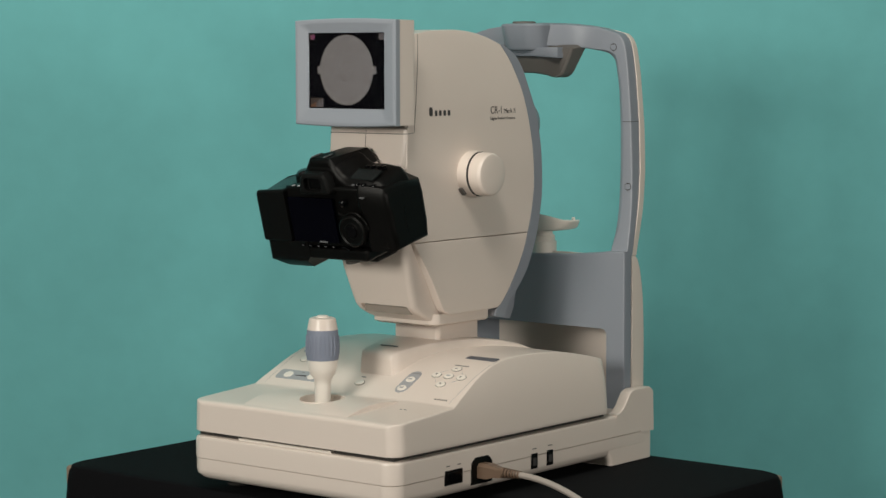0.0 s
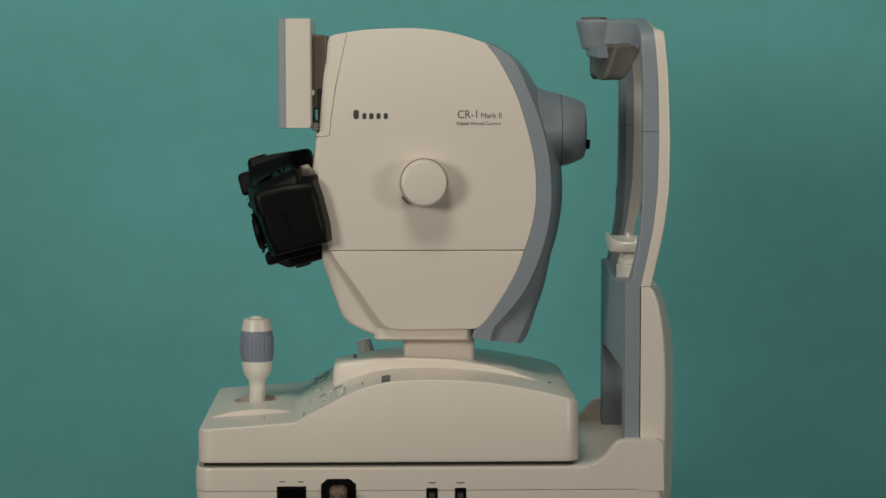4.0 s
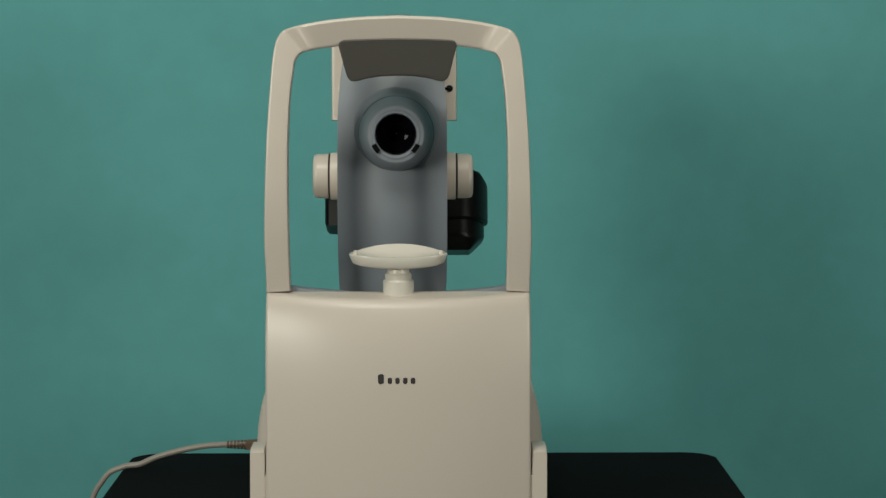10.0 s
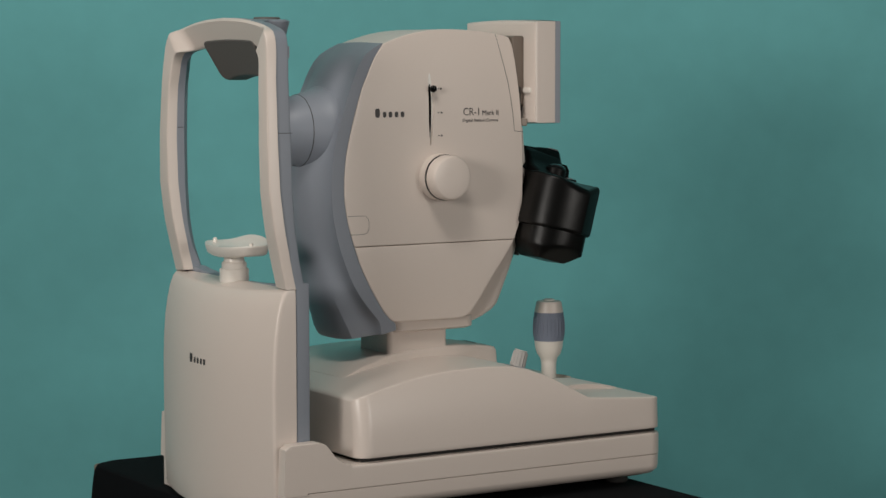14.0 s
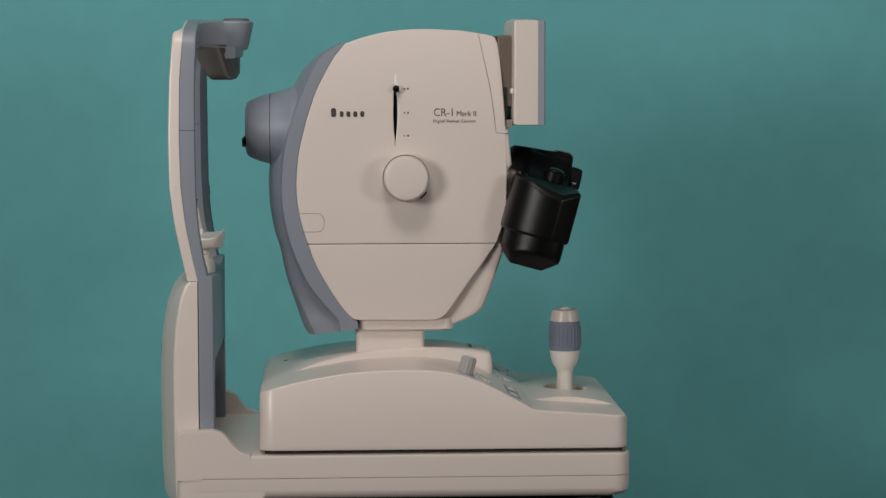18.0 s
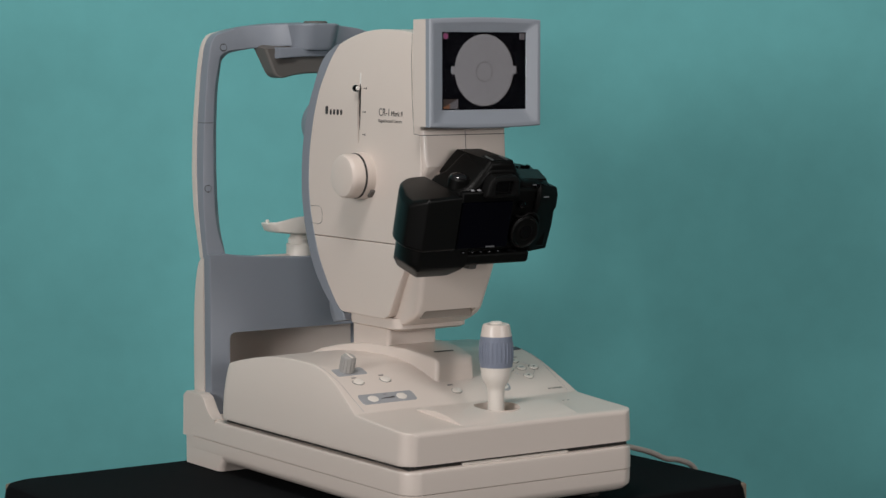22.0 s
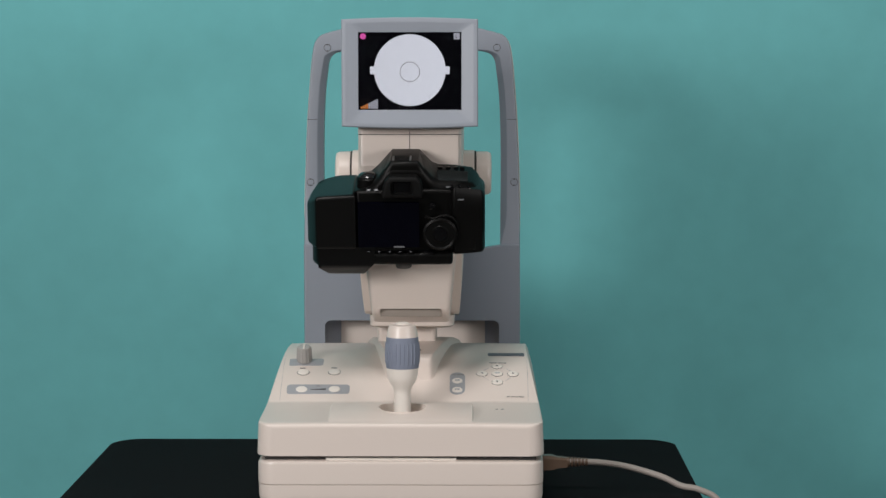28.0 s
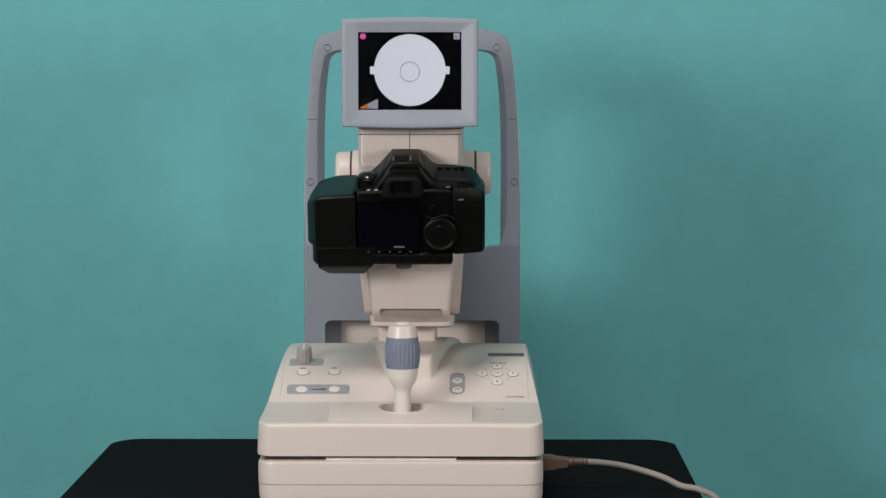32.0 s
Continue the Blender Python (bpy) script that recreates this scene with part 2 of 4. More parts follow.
def base_unit(root):
    part("base_housing", loft([[(x, y, z) for x, y in rounded_rect(-0.158 + i, 0.158 - i, -0.232 + i, 0.278 - i, 0.02, 6)]
             for i, z in ((0.002, 0.0355), (0.0004, 0.0357), (0.0, 0.0363), (0.0, 0.0575), (0.001, 0.0605), (0.004, 0.0622))]), IVORY, root)
    part("base_tray", loft([[(x, y, z) for x, y in rounded_rect(-0.1575 + i, 0.1575 - i, -0.2315 + i, 0.2775 - i, 0.02, 6)]
         for i, z in ((0.012, 0.010), (0.005, 0.0125), (0.001, 0.017), (0.0, 0.022), (0.0, 0.0350), (0.0008, 0.0354), (0.0020, 0.0356))]), IVORY, root)
    for s in (-1, 1):
        part("foot", loft([[(x, y, z) for x, y in rounded_rect(s * 0.1285 - 0.0287, s * 0.1285 + 0.0287, 0.185 - i, 0.2776, 0.008)] for i, z in ((0, 0.0), (0.003, 0.008), (0.012, 0.0195), (0.013, 0.034))]), IVORY, root)
        part("foot", lathe([(0.014, 0.0), (0.016, 0.002), (0.016, 0.012)], (s * 0.12, -0.185, 0)), SEAM, root, "black rubber foot")
        outline = smooth_line([(0.196, 0.0632), (0.204, 0.0648), (0.214, 0.0715), (0.226, 0.0862), (0.237, 0.0905)], 4, closed=False)
        outline = [(v.x, v.y) for v in outline] + [(0.270, 0.0900), (0.2765, 0.0855), (0.2785, 0.034), (0.250, 0.034), (0.250, 0.050), (0.196, 0.050)]
        a, c = (0.1425, 0.15808) if s > 0 else (-0.15808, -0.1425)
        sh = prism(outline, "x", a, c)
        edge = [e for e in sh.edges if e.verts[0].co.x == e.verts[1].co.x and min(v.co.z for v in e.verts) > 0.0635]
        bmesh.ops.bevel(sh, geom=edge, offset=0.0016, segments=2, profile=0.5, affect="EDGES")
        part("shoulder", sh, IVORY, root)
    # Solid dark block: the shade between stage and base put in as colour.
    part("slide_shade_block", rbox(-0.150, 0.150, -0.222, 0.180, 0.058, 0.069, 0.001), SEAM, root, "dark filler block painting the shade under the sliding stage")
    part("slide_plate", rbox(-0.082, 0.062, -0.2265, -0.20, 0.0615, 0.0645, 0.0005), WHITE, root)
    # sockets on the right side
    x = 0.158
    sw = part("power_switch", rbox(x - 0.004, x + 0.0008, -0.143, -0.111, 0.024, 0.041, 0.001), BLACK, root, "black rocker power switch")
    part("rocker", moved(rbox(-0.001, 0.0012, -0.013, 0.013, -0.006, 0.006, 0.0008), pose(x + 0.0006, -0.127, 0.0325, 0, 0, 3)), GLOSS, sw)
    part("power_inlet", prism([(-0.095, 0.018), (-0.057, 0.018), (-0.057, 0.043), (-0.064, 0.049), (-0.088, 0.049), (-0.095, 0.043)], "x", x - 0.004, x + 0.001, 0.0006), BLACK, root, "black mains inlet")
    for y in (0.0255, 0.0565):
        p = part("data_port", rbox(x - 0.004, x + 0.0006, y - 0.0062, y + 0.0062, 0.020, 0.0385, 0.0008), BLACK, root, "small black data socket")
        part("tongue", rbox(x + 0.0006, x + 0.0012, y - 0.003, y + 0.003, 0.024, 0.033, 0.0002), INK, p)
        part("port_mark", rbox(x, x + 0.0003, y - 0.004, y + 0.004, 0.0435, 0.0445, 0), INK, root)
    for y in (-0.137, -0.117):
        part("switch_mark", rbox(x, x + 0.0003, y - 0.003, y + 0.003, 0.0455, 0.0465, 0), INK, root)


DECK = [(-0.2285, 0.0972), (-0.2281, 0.1002), (-0.2265, 0.1022), (-0.2235, 0.1032), (-0.2195, 0.10365), (-0.2150, 0.1040), (-0.2105, 0.1043), (-0.20, 0.1050), (-0.17, 0.1070), (-0.145, 0.1088), (-0.126, 0.1102), (-0.1225, 0.1108), (-0.120, 0.1120),
        (-0.108, 0.1186), (-0.0906, 0.1276), (-0.0766, 0.1350), (-0.0624, 0.1414), (-0.0446, 0.1479), (-0.0265, 0.1519), (-0.0119, 0.1538), (0.0065, 0.1548), (0.03, 0.1550), (0.06, 0.1540), (0.09, 0.1516),
        (0.12, 0.1470), (0.15, 0.1410), (0.168, 0.1364), (0.1725, 0.1352), (0.1770, 0.1338), (0.1815, 0.1322), (0.1848, 0.1300), (0.1858, 0.1275), (0.186, 0.116)]


def deck_z(y):
    for (a, za), (b, zb) in zip(DECK, DECK[1:]):
        if a <= y <= b:
            return za + (zb - za) * (y - a) / (b - a)
    return DECK[0][1]


def on_deck(x, y, up=0.0):
    """A frame that lies on the sloping stage at x, y."""
    a = math.atan2(deck_z(y + 0.008) - deck_z(y - 0.008), 0.016)
    n = Vector((0, -math.sin(a), math.cos(a)))
    crown = 0.0006 * min(1.0, max(0.0, (0.148 - abs(x)) / 0.058))
    return Matrix.Translation(Vector((x, y, deck_z(y) + crown)) + n * up) @ Matrix.Rotation(a, 4, "X")


def deck_plate(x0, x1, y0, y1, r, up=0.0005):
    """A thin round-ended plate that follows the curve of the stage."""
    rings = []
    n = 18
    for k in range(n + 1):
        y = y0 + (y1 - y0) * (0.5 - 0.5 * math.cos(math.pi * k / n))
        d = min(y - y0, y1 - y, r)
        i = r - math.sqrt(max(0.0, r * r - (r - d) ** 2))
        i = min(i, (x1 - x0) / 2 - 0.0004)
        z = on_deck((x0 + x1) / 2, y).translation.z
        rings.append([(x0 + i, y, z - 0.002), (x0 + i, y, z + up), (x1 - i, y, z + up), (x1 - i, y, z - 0.002)])
    return loft(rings)


def stage(root):
    def side(zz, top):
        """Half width of the cover at a height: upright below, curving in to the top edge."""
        drop = 0.0014 * (zz - 0.07) / 0.033 if zz < 0.103 else 0.0014
        lean = 0.255 * max(0.0, top - 0.103)
        return 0.1588 - drop - lean * max(0.0, (zz - 0.085) / max(0.01, top - 0.085)) ** 2

    rings = []
    for y, z in DECK:
        d = min(y + 0.2285, 0.186 - y)
        r = 0.0170
        i = r - math.sqrt(max(0, r * r - (r - min(d, r)) ** 2))
        t = z - 0.0016
        half = [(side(0.067, t) - 0.0008, 0.0670), (side(0.0682, t), 0.0682)] + [(side(zz, t), zz) for zz in [0.072 + (t - 0.072) * k for k in (0, 0.2, 0.4, 0.55, 0.7, 0.82, 0.92, 1.0)]] + [(side(t, t) - 0.0005, z - 0.0006), (side(t, t) - 0.0018, z), (side(t, t) - 0.005, z)]
        ring = [(x - i, y, zz) for x, zz in half]
        ring += [(x, y, z + 0.0006) for x in (0.09, 0.05, 0.0, -0.05, -0.09)]
        ring += [(i - x, y, zz) for x, zz in half[::-1]]
        rings.append(ring)
    st = part("stage_cover", loft(rings), IVORY, root, "sliding stage cover with a humped control panel", 40)
    cut(st, lathe([(0.0265, 0.088), (0.0265, 0.13)], (0.001, -0.1735, 0), n=36))
    part("joystick_well", lathe([(0.0266, 0.1118), (0.0262, 0.1030), (0.0240, 0.0960), (0.012, 0.0925), (0.001, 0.0920)], (0.001, -0.1735, 0), n=36, cap=False), IVORY, root)
    # palm rest between two thin crescents
    rings = []
    for k in range(15):
        u = k / 14
        y = -0.2235 + 0.0975 * u
        w = 0.0805
        z = deck_z(y) + 0.0070 * math.sin(math.pi * u) ** 0.8
        zb = deck_z(y) - 0.003
        rings.append([(x, y, zz) for x, zz in ((w, zb), (w - 0.0008, z - 0.001), (w - 0.0022, z), (0.03, z), (-0.03, z), (-w + 0.0022, z), (-w + 0.0008, z - 0.001), (-w, zb))])
    palm = part("palm_rest", loft(rings), IVORY, root, "low convex palm rest round the lever", 40)
    cut(palm, lathe([(0.0265, 0.088), (0.0265, 0.13)], (0.001, -0.1735, 0), n=36))
    # saddle under the head
    rings = []
    for y, w, z in ((0.150, 0.062, 0.1415), (0.12, 0.057, 0.1525), (0.09, 0.051, 0.1595), (0.05, 0.045, 0.1645), (0.0, 0.0405, 0.1665), (-0.03, 0.036, 0.1655), (-0.055, 0.031, 0.1625), (-0.072, 0.0275, 0.160), (-0.080, 0.0255, 0.1580), (-0.0835, 0.023, 0.1545), (-0.0848, 0.0205, 0.148)):
        zb = deck_z(y) - 0.004
        rings.append([(0.0065 + s * (w + a), y, zz) for s, a, zz in ((1, 0.003, zb), (1, 0.001, z - 0.005), (1, 0.0003, z - 0.0014), (1, -0.0014, z), (0.5, 0, z + 0.0004), (0, 0, z + 0.0006), (-0.5, 0, z + 0.0004), (-1, -0.0014, z), (-1, 0.0003, z - 0.0014), (-1, 0.001, z - 0.005), (-1, 0.003, zb))])
    part("saddle", loft(rings), IVORY, root, "raised tongue under the head", 40)
    for x, y in ((-0.06, 0.145), (0.02, 0.16)):
        part("screw_hole", moved(lathe([(0.0025, 0.0), (0.0025, 0.0006)], n=12), on_deck(x + 0.04, y, 0.0)), SEAM, root)
    # focus knob on its grey plate
    part("label_plate", deck_plate(-0.136, -0.096, -0.0566, -0.0398, 0.003), LABEL, root)
    kn = part("dial_knob", moved(lathe([(0.0085, 0), (0.0082, 0.016), (0.0072, 0.0185), (0.004, 0.019)], n=18), on_deck(-0.1187, -0.0462, 0.0005)), KNOBGREY, root, "small ribbed grey dial knob")
    for k in range(14):
        a = 2 * math.pi * k / 14
        part("rib", moved(tube([(0.0085 * math.cos(a), 0.0085 * math.sin(a), 0.001), (0.0080 * math.cos(a), 0.0080 * math.sin(a), 0.017)], 0.0008, 5, 1), on_deck(-0.1187, -0.0462, 0.0005)), KNOBGREY, kn)
    part("pointer", moved(rbox(-0.001, 0.001, -0.008, 0.008, 0.0188, 0.0196, 0.0002), on_deck(-0.1187, -0.0462, 0.0005)), WHITE, kn)

    def button(x, y, rx=0.0068, ry=0.0058, ring=True):
        m = on_deck(x, y)
        if ring:
            part("button_rim", moved(lathe([(1.0, -0.0015), (1.0, 0.0003), (0.0, 0.0003)], n=28), m @ Matrix.Diagonal((rx * 1.08, ry * 1.10, 1, 1))), INK, root)
        return part("button", moved(lathe([(1.0, -0.0015), (1.0, 0.0006), (0.93, 0.0012), (0.8, 0.0014), (0.0, 0.0015)], n=28), m @ Matrix.Diagonal((rx, ry, 1, 1))), WHITE, root)
    part("label_plate", deck_plate(-0.1350, -0.0625, -0.1096, -0.0937, 0.004), LABEL, root)
    for x, y in ((-0.1181, -0.1018), (-0.0800, -0.1018), (-0.1182, -0.0709), (-0.0819, -0.0709)):
        button(x, y)
    part("level_mark", moved(prism([(-0.009, -0.0012), (0.009, -0.0012), (0.009, 0.0012)], "z", 0.0, 0.0009), on_deck(-0.0990, -0.1018)), INK, root)
    part("label_plate", deck_plate(0.0530, 0.0708, -0.1105, -0.0720, 0.0086), LABEL, root)
    for y in (-0.0871, -0.1029):
        button(0.0618, y, 0.0062, 0.0052)
        for dx, w in ((-0.0016, 0.0009), (0.0014, 0.0013)):
            part("print_mark", moved(rbox(dx - w, dx + w, -0.0013, 0.0013, 0, 0.0002, 0), on_deck(0.0618, y, 0.0015)), LABEL, root)
    for x, y in ((0.1082, -0.0587), (0.1082, -0.0739), (0.1267, -0.0739), (0.0904, -0.0739), (0.1082, -0.0890)):
        m = on_deck(x, y, 0.0015)
        button(x, y, 0.0062, 0.0050)
        turn = {(0.1082, -0.0890): 2, (0.1267, -0.0739): 3, (0.0904, -0.0739): 1}
        if (x, y) == (0.1082, -0.0739):
            part("print_mark", moved(rbox(-0.0028, 0.0028, -0.0009, 0.0009, 0, 0.0002, 0), m), LABEL, root)
        else:
            part("arrow_mark", moved(prism([(-0.0018, -0.0012), (0.0018, -0.0012), (0.0, 0.0014)], "z", 0.0, 0.0002), m @ Matrix.Rotation(math.pi / 2 * turn.get((x, y), 0), 4, "Z")), INK, root)
    for sx, sy in ((1, 1), (1, -1), (-1, 1), (-1, -1)):
        a, b = (0.1082 + sx * 0.0095, -0.0739 + sy * 0.0120), (0.1082 + sx * 0.0165, -0.0739 + sy * 0.0055)
        part("panel_line", tube([on_deck(*a).translation, on_deck((a[0] + b[0]) / 2, (a[1] + b[1]) / 2, 0.0001).translation, on_deck(*b).translation], 0.00022, 5, 1), LABEL, root)
    button(-0.0040, -0.1020, 0.0062, 0.0050)
    for x0, x1, y in ((0.099, 0.108, -0.0503), (0.109, 0.119, -0.0503), (0.0545, 0.0605, -0.0762), (0.0615, 0.0695, -0.0762), (-0.1225, -0.1165, -0.0627), (-0.0860, -0.0795, -0.0627), (-0.0100, -0.0030, -0.0915), (0.1190, 0.1222, -0.1136), (-0.1015, -0.0965, -0.0962), (0.1055, 0.1085, -0.1585), (0.1118, 0.1150, -0.1585)):
        part("print_mark", moved(rbox((x0 - x1) / 2, (x1 - x0) / 2, -0.0007, 0.0007, -0.0006, 0.0003, 0), on_deck((x0 + x1) / 2, y, 0.0002)), PRINT, root)
    lettering("power_mark", "POWER", 0.0036, on_deck(0.1238, -0.1150, 0.0005), root, PRINT, width=0.0150)
    part("title_bar", moved(rbox(-0.0215, 0.0215, -0.0048, 0.0048, -0.001, 0.0005, 0), on_deck(0.1190, -0.0242, 0.0004)), BARBLUE, root, "dark blue-grey printed bar")
    part("print_mark", moved(rbox(-0.013, 0.013, -0.0015, 0.0015, 0, 0.0004, 0), Matrix.Translation((0.0065, -0.060, 0.1629)) @ Matrix.Rotation(0.13, 4, "X")), INK, root)
    # fine outlines of the two panels
    for x in (-0.142, 0.1435):
        line = [on_deck(x, -0.1195 + 0.0085 * k).translation + Vector((0, 0, 0.0001)) for k in range(12)]
        part("panel_line", tube(line, 0.00018, 5, 1), LABEL, root)
    # joystick
    o = (0.001, -0.1725, 0)
    j = part("joystick", lathe([(0.0095, 0.0918), (0.0092, 0.128), (0.0105, 0.1358), (0.0145, 0.1413), (0.0168, 0.1483), (0.0180, 0.1578)], o), WHITE, root, "control lever with a ribbed blue-grey grip")
    prof = [(0.0181, 0.1578), (0.0187, 0.1623), (0.0190, 0.1723), (0.0187, 0.1833), (0.0178, 0.1928)]
    part("grip", lathe(prof, o, n=44), GRIP, j)
    for k in range(26):
        a = 2 * math.pi * k / 26
        part("rib", tube([(o[0] + r * math.cos(a), o[1] + r * math.sin(a), z) for r, z in ((0.0184, 0.1633), (0.0189, 0.1733), (0.0182, 0.1863))], 0.0009, 6, 3), GRIP, j)
    part("cap", lathe([(0.0177, 0.1928), (0.0172, 0.1953), (0.0158, 0.2028), (0.0148, 0.2058), (0.0120, 0.2068)], o), IVORY, j)
    part("shutter_button", lathe([(0.0075, 0.2066), (0.0075, 0.2078), (0.006, 0.2089), (0.002, 0.2093)], o), WHITE, j)


def column(root):
    # slate front with its open cut-out
    cutout = rounded_rect(-0.1135, 0.1135, 0.02, 0.163, 0.008, 4)
    outer = [(-0.1405, 0.03), (0.1405, 0.03), (0.1405, 0.262), (0.115, 0.2615), (0.10, 0.259), (0.05, 0.2545), (0.0, 0.253), (-0.05, 0.2545), (-0.10, 0.259), (-0.115, 0.2615), (-0.1405, 0.262)]
    fr = part("column_front", prism(outer, "y", 0.2365, 0.2535, 0.0025), SLATE, root, "slate blue front of the rear column")
    cut(fr, prism(cutout, "y", 0.22, 0.27))
    rings = []
    for z, edge, bulge, w in ((0.0, 0.277, 0.021, 0.1395), (0.004, 0.280, 0.022, 0.1405), (0.03, 0.2815, 0.0225, 0.141), (0.10, 0.2825, 0.0225, 0.141), (0.15, 0.2825, 0.022, 0.141), (0.18, 0.2815, 0.0215, 0.141),
                              (0.205, 0.2795, 0.020, 0.141), (0.225, 0.2765, 0.0185, 0.1408), (0.240, 0.273, 0.0165, 0.1406), (0.250, 0.269, 0.0145, 0.1403), (0.2555, 0.2645, 0.0135, 0.140)):
        ring = [(w, 0.254, z), (w, edge - 0.0045, z), (w - 0.0006, edge - 0.0018, z), (w - 0.0026, edge - 0.0002, z)]
        for k in range(-6, 7):
            x = -k / 6 * (w - 0.0055)
            u = 1 - (x / (w - 0.0055)) ** 2
            dip = 0.0045 * u if z > 0.252 else (0.002 * u if z > 0.245 else 0)
            ring.append((x, edge + bulge * u, z - dip))
        ring += [(-w + 0.0026, edge - 0.0002, z), (-w + 0.0006, edge - 0.0018, z), (-w, edge - 0.0045, z), (-w, 0.254, z)]
        rings.append(ring)
    cover = part("column_cover", loft(rings), IVORY, root, "curved ivory rear cover", 40)
    wall = [(0.1157, 0.2537), (0.1150, 0.2600), (0.1120, 0.2690), (0.1060, 0.2790), (0.0985, 0.2870), (0.0950, 0.2893)]
    plan = [(-0.1157, 0.240), (0.1157, 0.240)] + wall + [(-x, y) for x, y in wall[::-1]]
    cut(cover, prism(plan, "z", 0.032, 0.1695))
    part("recess_back", rbox(-0.0952, 0.0952, 0.2868, 0.2890, 0.0325, 0.1692, 0), IVORY, root, "shaded ivory back wall of the recess")
    for s in (-1, 1):
        part("recess_side", loft([[(s * (x - a), y - b, z) for a, b, z in ((0.0002, 0.0, 0.0325), (0.0024, 0.0006, 0.0325), (0.0024, 0.0006, 0.1690), (0.0002, 0.0, 0.1690))] for x, y in wall]), SLATE, root, "curved slate side wall of the recess", 60)
    part("recess_top", rbox(-0.0970, 0.0970, 0.2537, 0.2866, 0.1638, 0.1692, 0.0005), SLATE, root, "slate top wall of the recess")
    part("cover_line", rbox(-0.1385, 0.1385, 0.262, 0.2802, 0.0085, 0.0095, 0), SEAM, root)
    logo(root, Matrix(((-1, 0, 0, 0.0), (0, 0, 1, 0.3036), (0, 1, 0, 0.1672), (0, 0, 0, 1))), 0.042)


def logo(root, m, width):
    """The maker's mark, as a row of plain dark blocks."""
    h = width * 0.20
    x = -width / 2
    made = []
    for w, k in ((0.22, 1.25), (0.16, 0.8), (0.17, 0.8), (0.17, 0.8), (0.17, 0.8)):
        bw = w * width
        block = prism(rounded_rect(x, x + bw * 0.66, -h / 2, h * (k - 0.5), bw * 0.26, 3), "z", 0.0, 0.0003)
        made.append(part("maker_mark", moved(block, m), INK, root))
        x += bw + width * 0.025
    return made


HEADREST = [(0.1405, 0.256, 0.1148, 0.2575), (0.1403, 0.30, 0.1152, 0.30), (0.1393, 0.345, 0.1156, 0.345), (0.1378, 0.39, 0.1155, 0.39), (0.1358, 0.43, 0.1148, 0.425), (0.1328, 0.47, 0.1128, 0.462), (0.1300, 0.502, 0.1098, 0.487),
            (0.1272, 0.520, 0.1076, 0.5005), (0.1215, 0.5305, 0.1025, 0.5083), (0.1120, 0.5358, 0.093, 0.5118), (0.085, 0.5422, 0.075, 0.5148), (0.045, 0.5470, 0.045, 0.5182), (0.0, 0.5488, 0.0, 0.5192)]


def rest_y(z):
    """Front, middle and back of the head rest frame at a height."""
    pts = ((0.25, 0.240, 0.252, 0.264), (0.28, 0.247, 0.259, 0.271), (0.32, 0.253, 0.267, 0.2795), (0.36, 0.255, 0.2715, 0.2845), (0.413, 0.2555, 0.2730, 0.2855), (0.475, 0.2555, 0.2722, 0.2838), (0.535, 0.2525, 0.2672, 0.2790), (0.6, 0.250, 0.266, 0.277))
    for a, b in zip(pts, pts[1:]):
        if z <= b[0]:
            k = max(0, (z - a[0]) / (b[0] - a[0]))
            return [a[i] + (b[i] - a[i]) * k for i in (1, 2, 3)]
    return pts[-1][1:]


